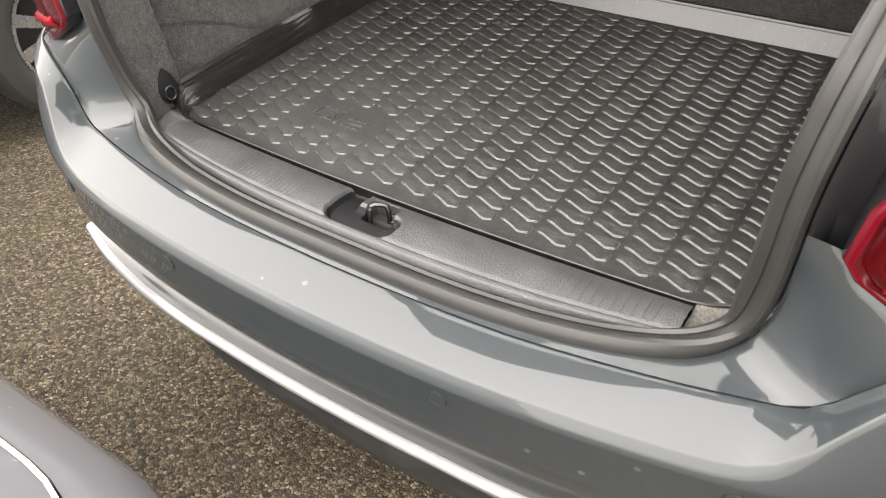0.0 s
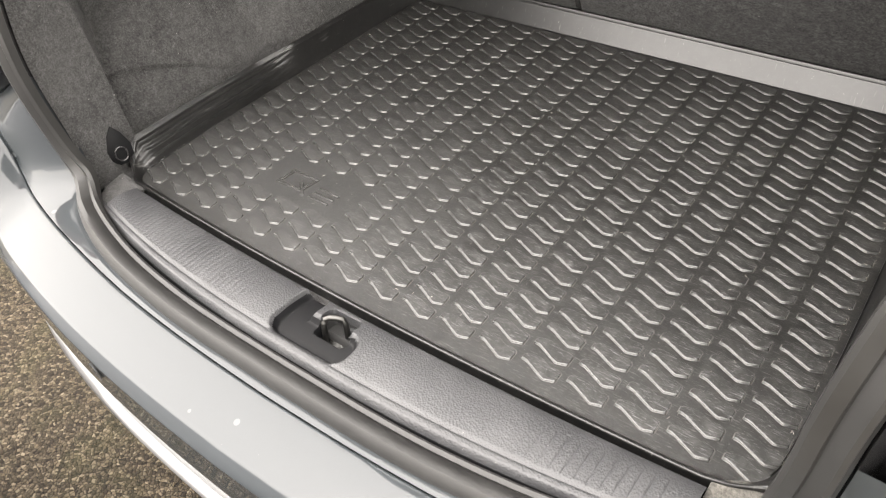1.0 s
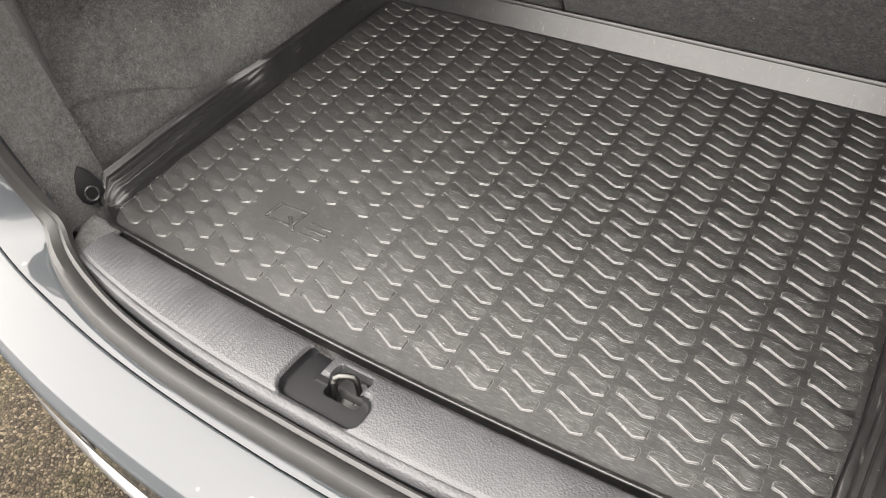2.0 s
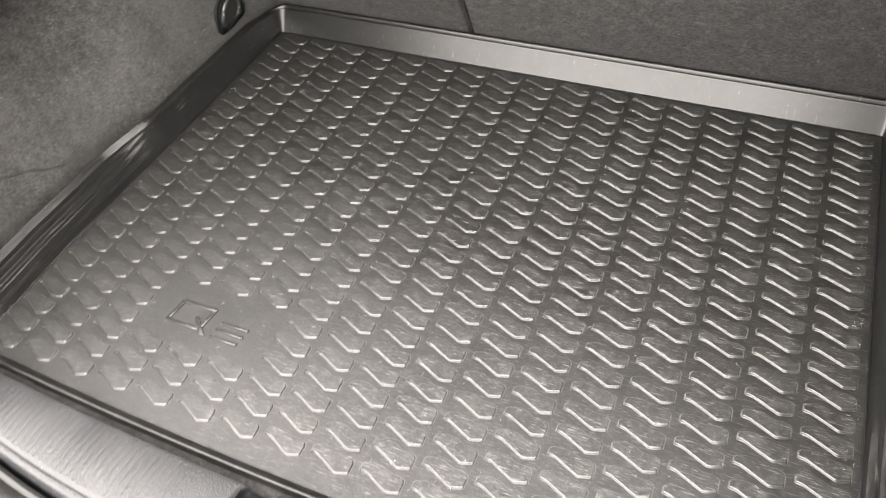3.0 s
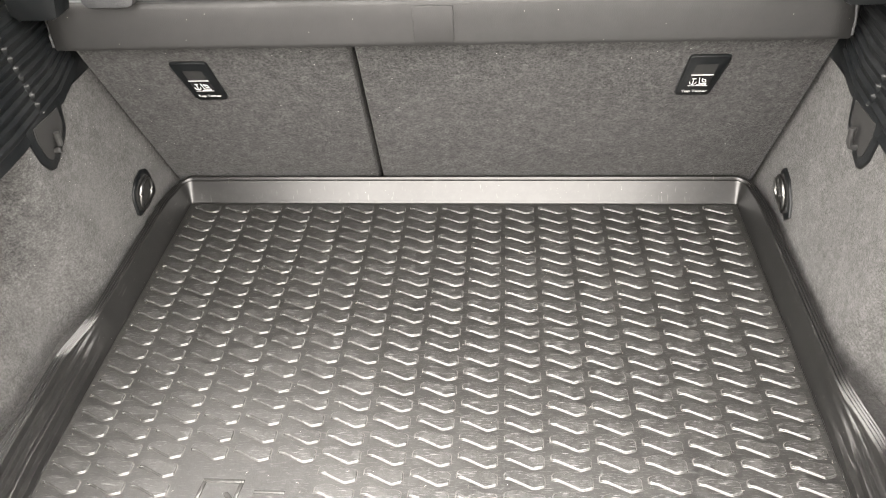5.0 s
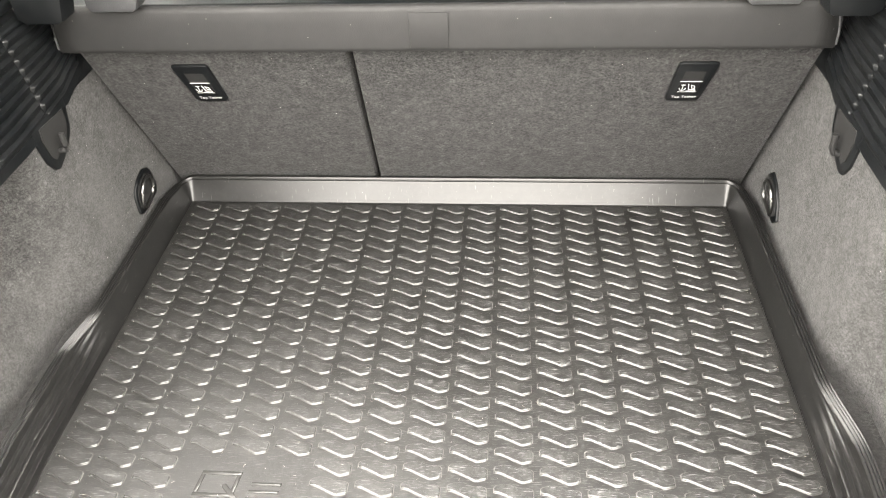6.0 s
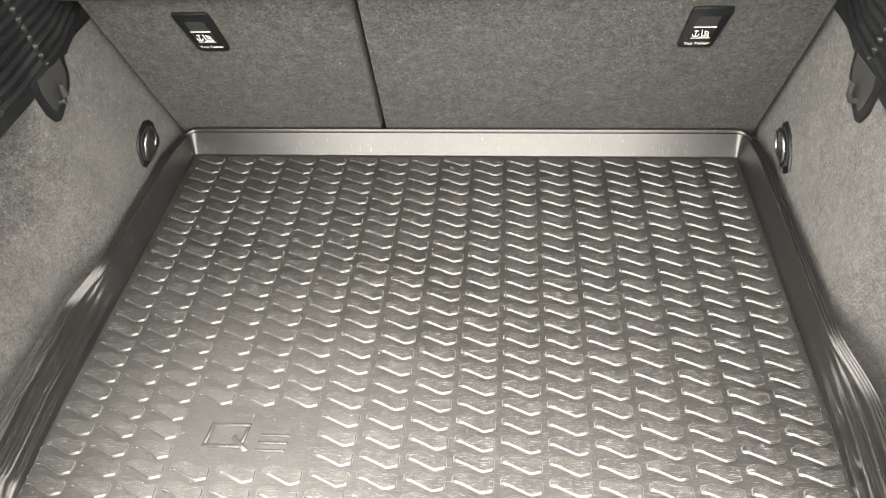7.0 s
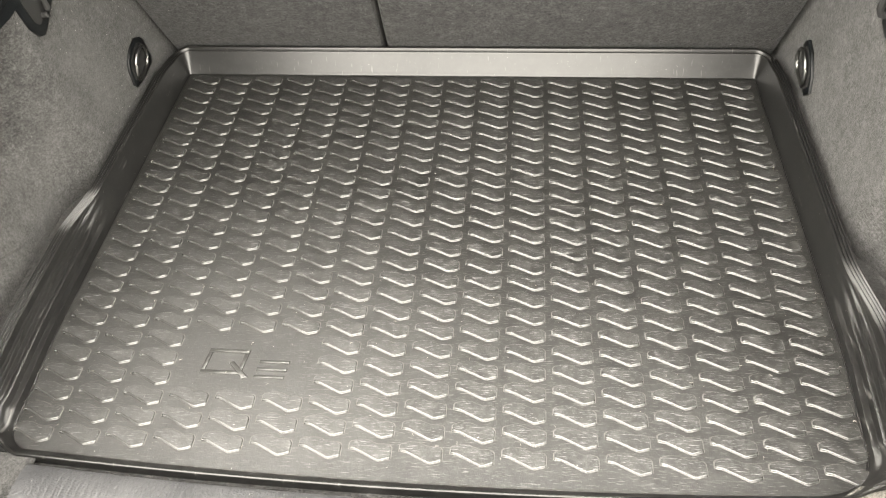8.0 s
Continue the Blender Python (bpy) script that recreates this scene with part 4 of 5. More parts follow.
def tether_anchor(thing, x, lean):
    """A child seat anchor cover; lean shifts its foot sideways."""
    m = seat_matrix(x, 0.984)
    h, w, v = 0.0435, 0.0275, 0.0240
    raw = [(-w + 0.006, h), (w - 0.006, h), (w - 0.0015, h - 0.002), (w, h - 0.007), (v + lean, -h + 0.007), (v + lean - 0.0015, -h + 0.002), (v + lean - 0.006, -h), (-v + lean + 0.006, -h), (-v + lean + 0.0015, -h + 0.002), (-v + lean, -h + 0.007), (-w, h - 0.007), (-w + 0.0015, h - 0.002)]
    plate = settle(part("tether_anchor", prism_bm(raw, 0.0045, 0.0022, m), TRIM_PLASTIC, thing, "black plastic child seat anchor cover"), thing)
    s = lambda k: lean * (h - k) / (2 * h)
    up = [(-0.014 + s(0.027), 0.027), (0.014 + s(0.027), 0.027), (0.014 + s(0.006), 0.006), (-0.014 + s(0.006), 0.006)]
    settle(part("anchor_opening", prism_bm(up, 0.0006, 0, m @ Matrix.Translation((0, 0, 0.004))), GAP_BLACK, plate), thing)
    low = [(-0.0145 + s(0.004), 0.004), (0.0145 + s(0.004), 0.004), (0.0145 + s(-0.02), -0.021), (-0.0145 + s(-0.02), -0.021)]
    settle(part("anchor_flap", prism_bm(low, 0.0012, 0.0004, m @ Matrix.Translation((0, 0, 0.004))), GLOSS_BLACK, plate), thing)
    d = m @ Matrix.Translation((s(-0.01), 0, 0.0052))
    pict = stroke([(-0.0145 + s(0.005) - s(-0.01), 0.0055), (0.0145 + s(0.005) - s(-0.01), 0.0055)], 0.0014, 0.0005, d)
    pict = merge(pict, stroke([(-0.008, -0.002), (-0.008, -0.015)], 0.0009, 0.0004, d))
    pict = merge(pict, stroke([(-0.0125, -0.010), (-0.0115, -0.014), (-0.008, -0.016), (-0.0045, -0.014), (-0.0035, -0.010)], 0.0009, 0.0004, d))
    pict = merge(pict, stroke([(-0.0105, -0.003), (-0.0055, -0.003)], 0.001, 0.0004, d))
    pict = merge(pict, stroke([(-0.001, -0.001), (0.001, -0.014), (0.010, -0.014), (0.010, -0.017), (-0.002, -0.017)], 0.0010, 0.0004, d))
    pict = merge(pict, stroke([(0.003, -0.003), (0.0045, -0.010), (0.009, -0.0105), (0.008, -0.006), (0.0045, -0.004)], 0.0010, 0.0004, d))
    pict = merge(pict, stroke([(-0.013, -0.019), (0.013, -0.019)], 0.0006, 0.0003, d))
    settle(part("anchor_pictogram", pict, WHITE_PRINT, plate, "white printed child seat pictogram", smooth=False), thing)
    text_mesh("Top Tether", 0.0074, WHITE_PRINT, m @ Matrix.Translation((lean * 0.9, -0.0345, 0.0046)), thing, plate, "anchor_text")


tether_anchor(seat_left, -0.357, 0.007)
tether_anchor(seat_right, 0.354, -0.007)

# ---- parcel shelf resting on its pivots, over the seat backs ----
shelf = empty("parcel_shelf", (0, 0.60, 1.10), "grey vinyl parcel shelf above the seat backs", "parcel shelf")
rows = []
for y, z in ((0.592, 1.0545), (0.578, 1.0535), (0.5725, 1.0545), (0.5705, 1.057), (0.5700, 1.061), (0.5697, 1.075), (0.5697, 1.095), (0.5703, 1.1085), (0.5715, 1.1125), (0.574, 1.1150), (0.580, 1.1165)):
    rows.append([(x, y, z) for x in np.linspace(-0.517, 0.507, 40)])
settle(grid_part("shelf_edge", rows, SHELF_VINYL, shelf, "smooth grey vinyl edge", thick=0.006), shelf)
rows = [[(x, y, z) for x in np.linspace(-0.515, 0.505, 12)] for y, z in ((0.580, 1.1165), (0.60, 1.112), (0.66, 1.110), (0.82, 1.110))]
settle(grid_part("shelf_board", rows, TRIM_PLASTIC, shelf, "black shelf board", thick=0.010), shelf)
for side in (1, -1):
    out = [(0.372, 1.150), (0.386, 1.1195), (0.392, 1.1165), (0.446, 1.1165), (0.452, 1.123), (0.452, 1.150)]
    settle(part("shelf_bracket", prism_bm(out, 0.030, 0.003, Matrix(((side, 0, 0, 0), (0, 0, -1, 0.588), (0, 1, 0, 0), (0, 0, 0, 1)))), SILL_PLASTIC, shelf, "angular grey plastic bracket"), shelf)
    end = 0.5065 if side > 0 else 0.5165
    settle(part("shelf_end", tube_bm([(side * (end - 0.018), 0.5675, 1.114), (side * (end - 0.006), 0.5668, 1.104), (side * (end - 0.001), 0.5668, 1.080), (side * end, 0.5672, 1.062)], 0.0016, 8), SILL_PLASTIC, shelf, "pale edge at the end of the shelf"), shelf)
settle(part("shelf_tab", box_bm(-0.032, 0.019, 0.5675, 0.572, 1.060, 1.108, 0.0012), SHELF_VINYL, shelf, "inset tab on the shelf edge"), shelf)

# ---- rubber boot mat ----
mat = empty("boot_mat", (0, 0.36, 0.692), "black rubber boot mat with a wavy tread and raised rim", "mat")


def foot_half(cx, cy, radius):
    """Half of the tray's floor outline, from the front's middle out and round to the back's middle."""
    pts = [(x, 0.0015 + 0.014 * (x / 0.44) ** 2) for x in np.linspace(0, cx - 0.006, 42)]
    for a in np.linspace(-78, 0, 14):
        pts.append((cx + radius * math.cos(radians(a)), cy + radius * math.sin(radians(a))))
    for y in np.linspace(cy + 0.012, 0.713, 114):
        pts.append((table(y, [(0.055, 0.4635), (0.08, 0.4645), (0.17, 0.4705), (0.3, 0.472), (0.72, 0.4735)]), y))
    for a in np.linspace(8, 82, 9):
        pts.append((0.4705 + 0.003 * math.cos(radians(a)), 0.7155 + 0.003 * math.sin(radians(a))))
    for x in np.linspace(0.469, 0.0, 48):
        pts.append((x, 0.7185))
    return pts


def bend(x, y):
    """1 ahead of the rim's S bend, 0 behind it; the bend lies further forward beside the narrow seat."""
    return smooth_step(0.395, 0.312, y) if x < 0 else smooth_step(0.305, 0.195, y)


def rim_size(x, y):
    """Width across and along, and height, of the tray's wall at a place of the floor's outline."""
    front = smooth_step(0.06, 0.02, y)
    s = bend(x, y)
    wide = (0.013 + 0.022 * s) * (1 - front) + 0.007 * front
    high = (0.043 - 0.012 * s - 0.008 * smooth_step(0.66, 0.7185, y)) * (1 - front) + 0.0075 * front
    return wide, wide + (0.021 - wide) * smooth_step(0.7150, 0.7185, y), high


# Wall past its foot bead as shares of width and height: behind the S bend one flat face, ahead of it four low steps.
FOOT_BEAD = [(0, 0), (0.0003, 0.0012), (0.0010, 0.0016), (0.0017, 0.0006)]
WALL_REAR = [(0.02, 0.03), (0.20, 0.21), (0.40, 0.41), (0.60, 0.61), (0.75, 0.76), (0.86, 0.87), (0.93, 0.945), (0.965, 0.975), (0.985, 0.985), (1.0, 0.985)]
WALL_FRONT = [(0.0, 0.03), (0.04, 0.34), (0.26, 0.36), (0.30, 0.62), (0.49, 0.635), (0.53, 0.82), (0.71, 0.835), (0.75, 0.96), (0.99, 0.975), (1.0, 0.985)]
RIM_BEADS = [(0.0010 + 0.0160 * f, 0.0002 + 0.0011 * math.cos(2 * math.pi * (3.3 * f - 0.25)) - 0.0035 * f * f) for f in np.linspace(0, 1, 27)] + [(0.0174, -0.0060), (0.0176, -0.012)]
full = foot_half(0.413, 0.066, 0.050) + [(-x, y) for x, y in foot_half(0.432, 0.045, 0.031)[-2:0:-1]]
fa = np.array(full)
ft = np.roll(fa, -1, 0) - np.roll(fa, 1, 0)
ft /= np.linalg.norm(ft, axis=1)[:, None]
fn = np.stack([ft[:, 1], -ft[:, 0]], 1)
# straight walls behind, meeting in tight rounded corners
backs = []
for k, (x, y) in enumerate(full):
    turn = math.atan2(y - 0.7155, abs(x) - 0.4705) if y > 0.7140 and abs(x) > 0.4695 else None
    if turn is not None:
        fn[k] = (math.copysign(math.cos(turn), x), math.sin(turn))
    elif y > 0.1:
        fn[k] = (0, 1) if y > 0.718 else (math.copysign(1, x), 0)
    backs.append(1.0 if y > 0.718 and turn is None else 0.0 if turn is None else smooth_step(0, math.pi / 2, turn))
sizes = [rim_size(x, y) for x, y in full]


# the back's top: a groove and one broad bead
BACK_BEADS = [(0.0008, -0.0005), (0.0016, -0.003), (0.0026, -0.0034), (0.0034, -0.0015), (0.0045, 0.0018), (0.006, 0.0034), (0.0078, 0.004), (0.0095, 0.0036), (0.0108, 0.002), (0.0116, -0.001), (0.0120, -0.004), (0.0122, -0.008), (0.0122, -0.012)]


# the low front: one rounded lip over the sill
FRONT_BEADS = [(0.0005, 0.0006), (0.0011, 0.0013), (0.0019, 0.0018), (0.0029, 0.0019), (0.0038, 0.0015), (0.0045, 0.0005), (0.0048, -0.001), (0.0049, -0.003), (0.0049, -0.005), (0.0048, -0.007), (0.0047, -0.009), (0.0046, -0.011), (0.0045, -0.013)]


def spread(profile):
    """The profile at as many steps as the side's beads have."""
    at = np.linspace(0, len(profile) - 1, len(RIM_BEADS))
    return [tuple(float(np.interp(v, range(len(profile)), [p[k] for p in profile])) for k in (0, 1)) for v in at]


BACK_BEADS, FRONT_BEADS, WALL_REAR, WALL_FRONT = (spread(p) for p in (BACK_BEADS, FRONT_BEADS, WALL_REAR, WALL_FRONT))


def rim_row(a, h, k, bead=None):
    row = []
    for (x, y), (nx, ny), (wx, wy, hh), back in zip(full, fn, sizes, backs):
        small = min(1, hh / 0.02)
        s = bend(x, y) * smooth_step(0.03, 0.07, y)
        if k is not None:
            (ra, rh), (qa, qh) = WALL_REAR[k], WALL_FRONT[k]
            share = ra + (qa - ra) * s
            ox, oy = (0.0017 * small + share * (w - 0.0017 * small) for w in (wx, wy))
            up = (rh + (qh - rh) * s) * hh
        elif bead is not None:
            ba, bh = BACK_BEADS[bead]
            run_out = (1 - back) * a * small + back * ba
            up = hh + (1 - back) * h * small + back * bh
            low = smooth_step(0.045, 0.02, y)
            run_out += (FRONT_BEADS[bead][0] - run_out) * low
            up += (hh + FRONT_BEADS[bead][1] - up) * low
            ox, oy = wx + run_out, wy + run_out
        else:
            ox = oy = a * small
            up = h * small
        row.append((x + nx * ox, y + ny * oy, MAT_Z - 0.0012 + up))
    return row


rows = [rim_row(a, h, None) for a, h in FOOT_BEAD]
rows += [rim_row(0, 0, k) for k in range(len(WALL_REAR))]
rows += [rim_row(a, h, None, n) for n, (a, h) in enumerate(RIM_BEADS)]
rim = settle(grid_part("rim", rows, RIM_RUBBER, mat, "raised black rubber rim", closed=True, thick=0.0025), mat)
bm = bmesh.new()
low = [bm.verts.new((x, y, 0.692)) for x, y in full]
high = [bm.verts.new((x, y, MAT_Z - 0.0012)) for x, y in full]
bm.faces.new(high)
bm.faces.new(low[::-1])
for i in range(len(full)):
    j = (i + 1) % len(full)
    bm.faces.new((low[i], low[j], high[j], high[i]))
tray = settle(part("tray_floor", bm, MAT_RUBBER, mat, "flat black rubber floor of the mat"), mat)

# Lettered emblem on the mat, as plain raised shapes.
def lean_box(x0, x1, y0, y1):
    k = 0.12
    return [(x0 + k * (y0 - 0.123), y0), (x1 + k * (y0 - 0.123), y0), (x1 + k * (y1 - 0.123), y1), (x0 + k * (y1 - 0.123), y1)]


EZ = Matrix.Translation((0, 0, MAT_Z - 0.0012))
ring = None
for a in ((-0.272, -0.222, 0.122, 0.127), (-0.272, -0.222, 0.152, 0.157), (-0.272, -0.267, 0.127, 0.152), (-0.227, -0.222, 0.127, 0.152)):
    q = prism_bm(lean_box(*a), 0.0019, 0.0009, EZ)
    ring = merge(ring, q) if ring else q
settle(part("emblem_frame", ring, EDGE_RUBBER, mat, "raised open frame of the emblem"), mat)
settle(part("emblem_dash", prism_bm([(-0.240, 0.138), (-0.234, 0.140), (-0.212, 0.1185), (-0.219, 0.1165)], 0.0023, 0.0009, EZ), EDGE_RUBBER, mat), mat)
for y0, y1 in ((0.1185, 0.1225), (0.1290, 0.1330), (0.1395, 0.1435)):
    settle(part("emblem_bar", prism_bm(lean_box(-0.2055, -0.169, y0, y1), 0.0019, 0.0009, EZ), EDGE_RUBBER, mat), mat)

# Wavy raised pads: 17 columns, 26 rows.
PX, PY = 0.055, 0.026675
NEAR = [(0.0, 0.0010), (0.0075, -0.0002), (0.0092, -0.0010), (0.0322, -0.0119), (0.0345, -0.0123), (0.0450, -0.0090), (0.0465, -0.0074)]
FAR = [(0.0465, 0.0045), (0.0445, 0.0072), (0.0385, 0.0088), (0.031, 0.0080), (0.0195, 0.0126), (0.010, 0.0130), (0.002, 0.0102), (0.0, 0.0078)]


def pad_mesh():
    """One pad: a double step along its near edge, plain bevels elsewhere."""
    bm = bmesh.new()
    out = NEAR + FAR
    n, last = len(out), len(NEAR)
    rings = []
    for near, far, end, z in (
            (0, -0.0010, -0.0009, -0.00008), (0, 0, 0, -0.00004), (0.0003, 0.0001, 0.0001, 0.00050), (0.0007, 0.0001, 0.0001, 0.00082), (0.0011, 0.0002, 0.0002, 0.00092), (0.0014, 0.0002, 0.0002, 0.00080),
            (0.0017, 0.0003, 0.0003, 0.00132), (0.0021, 0.0004, 0.0004, 0.00168), (0.0026, 0.0006, 0.0006, 0.00180), (0.0029, 0.0009, 0.0009, 0.00180)):
        ring = []
        for i, (x, y) in enumerate(out):
            dx = end if x < 0.003 else -end if x > 0.044 else 0
            ring.append(bm.verts.new((x + dx, y + (near if i < last else -far), z)))
        rings.append(ring)
    bm.faces.new(rings[-1])
    for k, (r, q) in enumerate(zip(rings[:-1], rings[1:])):
        for i in range(n):
            j = (i + 1) % n
            if k == 0 and j < last and i < last:
                continue
            face = bm.faces.new((r[i], r[j], q[j], q[i]))
            # settled dust lies round the foot; lighter, glossy rubber paints a glint on near steps
            face.material_index = 2 if k == 0 else 1 if i < last - 1 else 0
            face.smooth = face.material_index == 1
    bm.verts.ensure_lookup_table()
    for v in [v for v in bm.verts if not v.link_faces]:
        bm.verts.remove(v)
    bmesh.ops.recalc_face_normals(bm, faces=bm.faces)
    me = bpy.data.meshes.new("tread_pad")
    bm.to_mesh(me)
    bm.free()
    for m in (PAD_RUBBER, EDGE_RUBBER, FOOT_DUST):
        me.materials.append(m)
    return me


PAD = pad_mesh()
rest_v, rest_f = [], []
for f in range(26):
    for c in range(17):
        if 3 <= c <= 5 and 3 <= f <= 5:
            continue
        x, y = (c - 8.42) * PX, 0.035 + f * PY
        if f < 18:
            pad = new("tread_pad", PAD)
            pad.location = (x, y, MAT_Z - 0.001)
            settle(hang(pad, mat), mat)
        else:
            k = len(rest_v)
            rest_v += [(v.co.x + x, v.co.y + y, v.co.z + MAT_Z - 0.001) for v in PAD.vertices]
            rest_f += [tuple(k + i for i in p.vertices) for p in PAD.polygons]
rest = link_mesh("tread_field", rest_v, rest_f, PAD_RUBBER, smooth=False)
for m in (EDGE_RUBBER, FOOT_DUST):
    rest.data.materials.append(m)
kinds = [p.material_index for p in PAD.polygons]
for i, p in enumerate(rest.data.polygons):
    p.material_index = kinds[i % len(kinds)]
    p.use_smooth = p.material_index == 1
settle(hang(tagged(rest, kind="stuff"), mat), mat)

# ---- lint and crumbs lying on the mat ----
rng = random.Random(7)
lint_v, lint_f = [], []
for n in range(300):
    x, y = rng.uniform(-0.45, 0.45), 0.03 + 0.67 * rng.random()
    if n % 3 == 0:
        x = math.copysign(0.455 + 0.012 * rng.random(), x)
    turn, long, thin = rng.uniform(0, math.pi), rng.uniform(0.0006, 0.0022), rng.uniform(0.00010, 0.00018)
    if n % 5 == 0:
        long, thin = rng.uniform(0.0003, 0.0007), rng.uniform(0.0003, 0.0006)
    c, d = math.cos(turn), math.sin(turn)
    bend_by = rng.uniform(-0.4, 0.4) * long
    k = len(lint_v)
    for u, w in ((-1, 0), (0, 1), (1, 0)):
        ax, ay = x + c * u * long - d * w * bend_by, y + d * u * long + c * w * bend_by
        for sx, z in ((-1, 0.70155), (1, 0.70155), (0, 0.70155 + 2 * thin)):
            lint_v.append((ax - d * sx * thin, ay + c * sx * thin, z))
    for j in (0, 3):
        for a, b in ((0, 1), (1, 2), (2, 0)):
            lint_f.append((k + j + a, k + j + b, k + j + 3 + b, k + j + 3 + a))
lint = link_mesh("lint", lint_v, lint_f, LINT, smooth=False)
tagged(lint, "pale lint and crumbs scattered over the rubber mat", "lint", kind="stuff")

# ---- wheels ----
def wheel(thing, centre, side, spokes):
    """A tyre with its alloy rim, spokes, hub and brake disc; side: the way its face looks along x."""
    rings = lambda prof: [[(centre.x + side * d, centre.y + r * math.cos(a), centre.z + r * math.sin(a)) for a in np.linspace(0, 2 * math.pi, 49)[:-1]] for r, d in prof]
    tyre = settle(grid_part("wheel", rings(((0.20, -0.02), (0.214, 0.004), (0.225, 0.014), (0.26, 0.020), (0.295, 0.012), (0.312, -0.01), (0.315, -0.05), (0.315, -0.14), (0.30, -0.18))), TYRE, thing, "worn black tyre", closed=True), thing)
    settle(grid_part("rim", rings(((0.214, 0.0), (0.212, 0.007), (0.202, 0.007), (0.197, -0.01), (0.194, -0.09))), ALLOY, tyre, "silver alloy rim", closed=True), thing)
    for k in range(spokes):
        a = 2 * math.pi * k / spokes + 0.2
        m = Matrix.Translation(centre) @ Matrix(((0, 0, side, -0.012 * side), (1, 0, 0, 0), (0, 1, 0, 0), (0, 0, 0, 1))) @ Matrix.Rotation(a, 4, "Z")
        settle(part("spoke", prism_bm([(0.03, -0.014), (0.20, -0.021), (0.20, 0.021), (0.03, 0.014)], 0.014, 0.004, m), ALLOY, tyre), thing)
    settle(part("hub", disc_bm(centre + Vector((-0.02 * side, 0, 0)), (side, 0, 0), 0.045, 0.022, 24, 0.005), ALLOY, tyre), thing)
    settle(part("brake_disc", disc_bm(centre + Vector((-0.09 * side, 0, 0)), (side, 0, 0), 0.19, 0.02, 32), TYRE, tyre), thing)


for side in (1, -1):
    wheel(car, Vector((side * 0.86, 0.78, 0.315)), side, 5)
    wheel(car, Vector((side * 0.86, 3.20, 0.315)), side, 5)

# ---- neighbouring cars ----
other = empty("parked_car", (-0.75, -1.4, 0), "grey parked car close behind the open boot", "car", "parked cars")
OP = [(-0.40, 0.20), (-0.392, 0.30), (-0.396, 0.37), (-0.404, 0.405), (-0.425, 0.445), (-0.465, 0.495), (-0.50, 0.53), (-0.506, 0.532), (-0.512, 0.54), (-0.60, 0.60), (-0.72, 0.72), (-0.90, 0.84), (-1.2, 0.93), (-1.6, 0.98)]
rows = []
for y, z in OP:
    row = []
    for u in np.linspace(-1, 1, 41):
        a = abs(u)
        row.append((-0.72 + 0.90 * u, y - 0.28 * max(0, a - 0.55) ** 2 / 0.2, z - 0.02 * a ** 4))
    rows.append(row)
settle(grid_part("front_end", rows, PALE_PAINT, other, "glossy grey bumper and bonnet", thick=0.01), other)
rows = []
for u in np.linspace(-0.9, 0.9, 37):
    a = abs(u)
    dy = -0.28 * max(0, a - 0.55) ** 2 / 0.2
    rows.append([(-0.72 + 0.90 * u, -0.499 + dy, 0.5315), (-0.72 + 0.90 * u, -0.502 + dy, 0.5365), (-0.72 + 0.90 * u, -0.508 + dy, 0.537)])
settle(grid_part("trim_strip", rows, CHROME, other, "thin bright strip along the bonnet edge"), other)
for side in (1, -1):
    pts = disc_bm((-0.72 + side * 0.80, -1.15, 0.31), (side, 0, 0), 0.31, 0.08, 36, 0.02)
    settle(part("wheel", pts, TYRE, other), other)

SIDEWAYS = Matrix(((0, 0, 1, 0), (1, 0, 0, 0), (0, 1, 0, 0), (0, 0, 0, 1)))


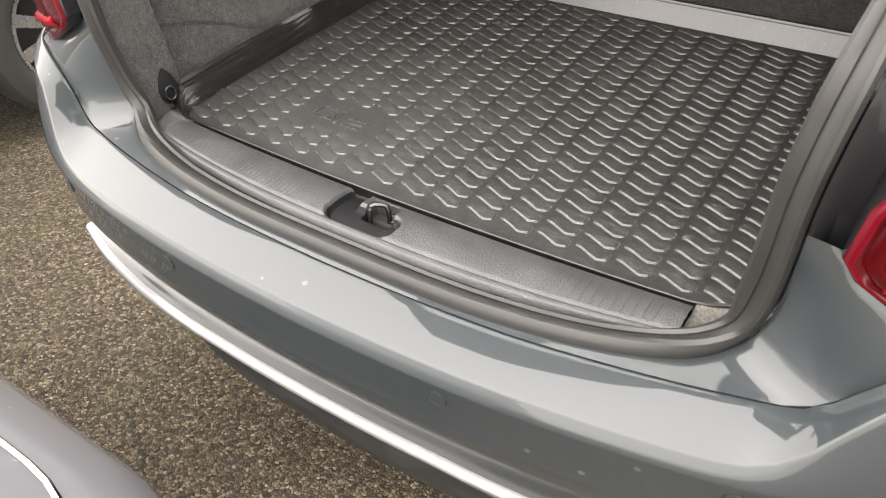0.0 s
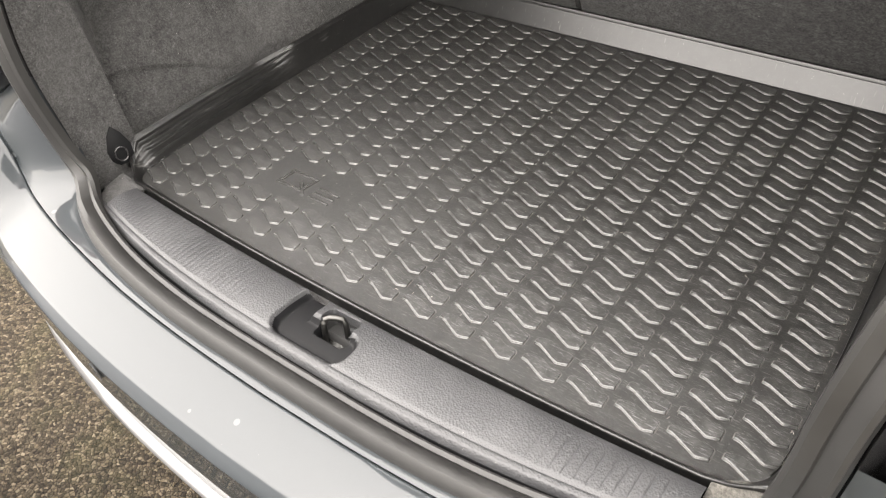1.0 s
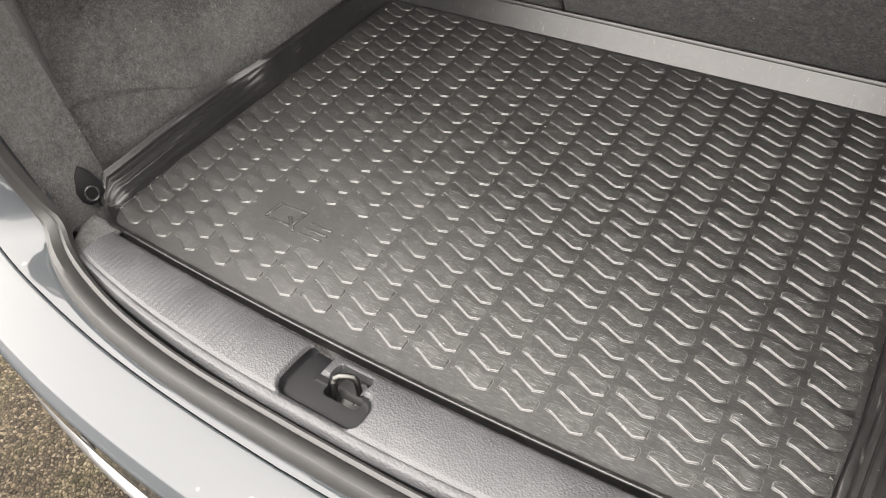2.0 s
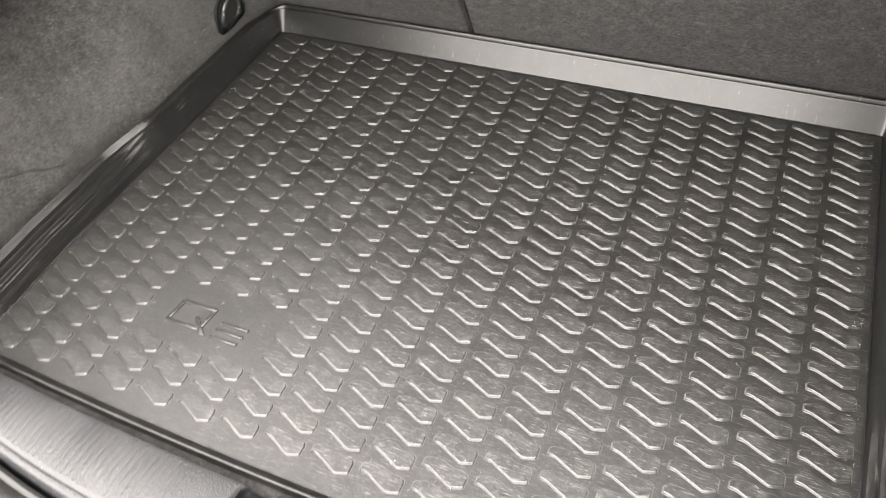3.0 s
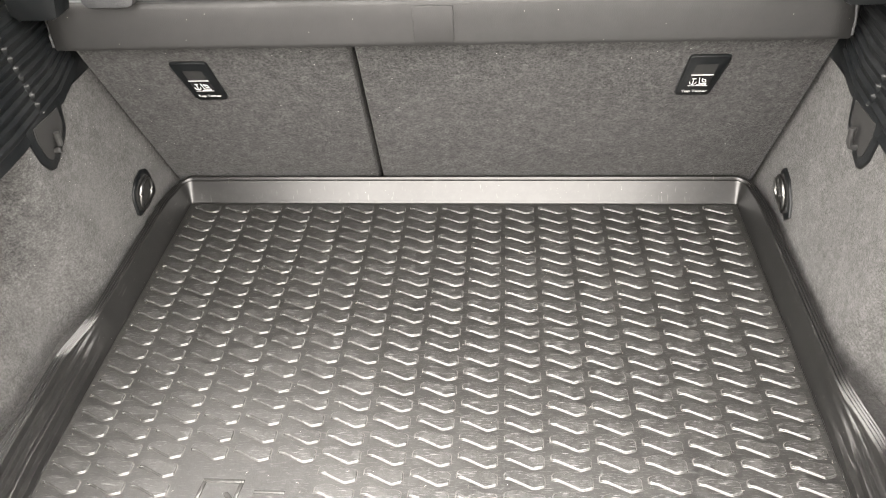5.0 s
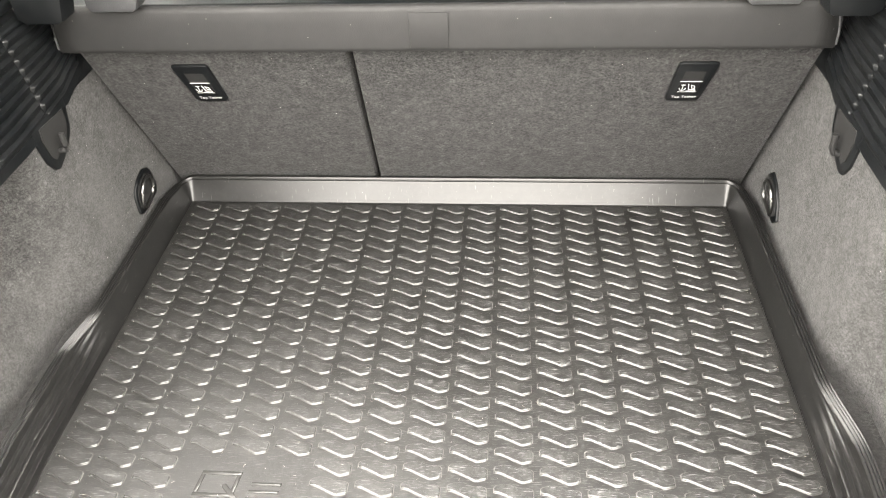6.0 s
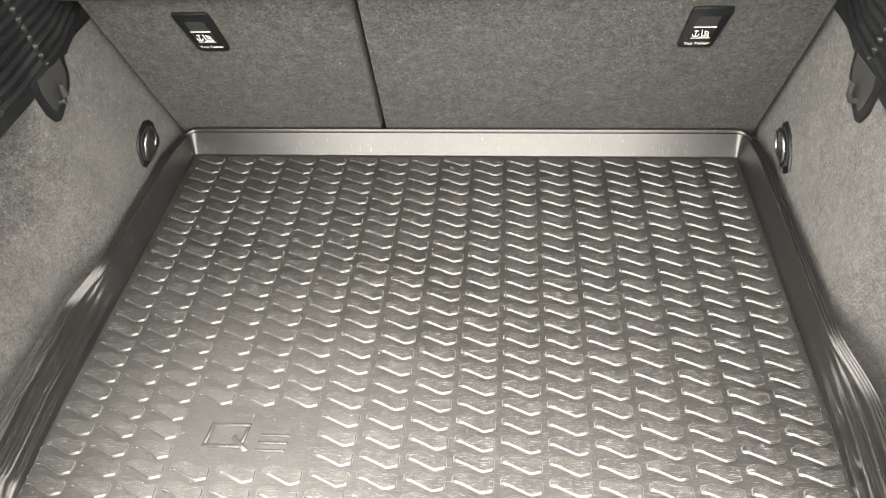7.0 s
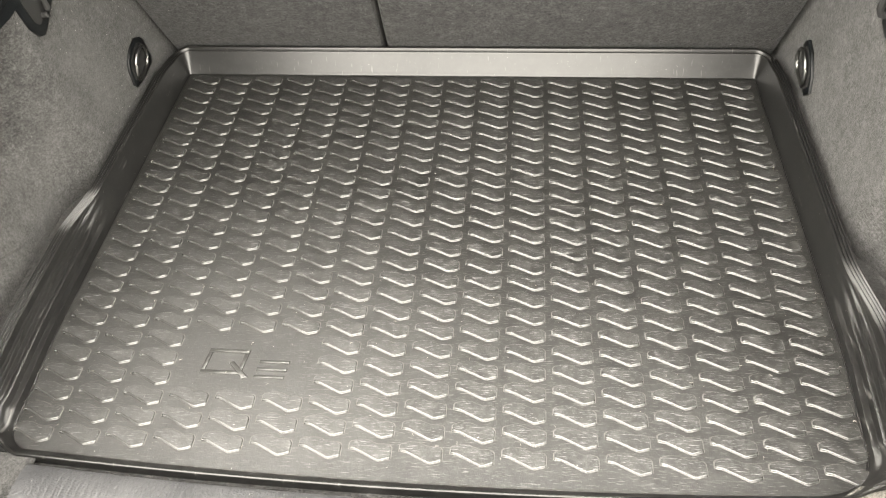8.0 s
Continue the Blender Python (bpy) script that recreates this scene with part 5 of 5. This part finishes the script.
def upper_body(thing, x0, x1, lower, cabin, paint):
    """Closed lower body and a cabin with dark glass, from side profiles of (y, z)."""
    settle(part("body", prism_bm(lower, x1 - x0, 0.03, Matrix.Translation((x0, 0, 0)) @ SIDEWAYS), paint, thing, "painted car body"), thing)
    settle(part("cabin", prism_bm(cabin, x1 - x0 - 0.24, 0.04, Matrix.Translation((x0 + 0.12, 0, 0)) @ SIDEWAYS), paint, thing, "painted roof and pillars"), thing)
    cy, cz = (sum(p[k] for p in cabin) / len(cabin) for k in (0, 1))
    glass = [(cy + (y - cy) * 0.86, cz + (z - cz) * 0.78) for y, z in cabin]
    settle(part("side_windows", prism_bm(glass, x1 - x0 - 0.232, 0.0, Matrix.Translation((x0 + 0.116, 0, 0)) @ SIDEWAYS), GLOSS_BLACK, thing, "dark side glass"), thing)


upper_body(other, -1.54, 0.10, [(-4.40, 0.25), (-1.55, 0.25), (-1.55, 0.965), (-1.62, 0.98), (-2.0, 1.02), (-4.0, 1.04), (-4.42, 0.98)], [(-4.30, 1.0), (-1.80, 1.0), (-2.5, 1.50), (-3.8, 1.54)], PALE_PAINT)
second = empty("parked_car", (-2.7, 1.8, 0), "parked car with silver alloy wheels standing alongside", "car", "parked cars")
WC = Vector((-1.9, 0.66, 0.315))
wheel(second, WC, 1, 10)
rows = []
for z in np.linspace(0.22, 0.98, 24):
    row = []
    for y in np.linspace(-0.6, 3.6, 90):
        d = math.hypot(y - WC.y, z - WC.z)
        row.append((-1.90 - 0.10 * smooth_step(0.6, 0.98, z) + 0.0 - (0.16 if d < 0.355 else 0.0), y, z))
    rows.append(row)
settle(grid_part("flank", rows, DARK_PAINT, second, "dark painted car side", thick=0.01), second)
wheel(second, Vector((-1.9, 3.20, 0.315)), 1, 10)
upper_body(second, -3.62, -2.08, [(-0.58, 0.25), (3.58, 0.25), (3.58, 0.80), (2.6, 0.96), (-0.58, 0.985)], [(-0.45, 0.95), (2.7, 0.93), (1.9, 1.40), (0.2, 1.44)], DARK_PAINT)
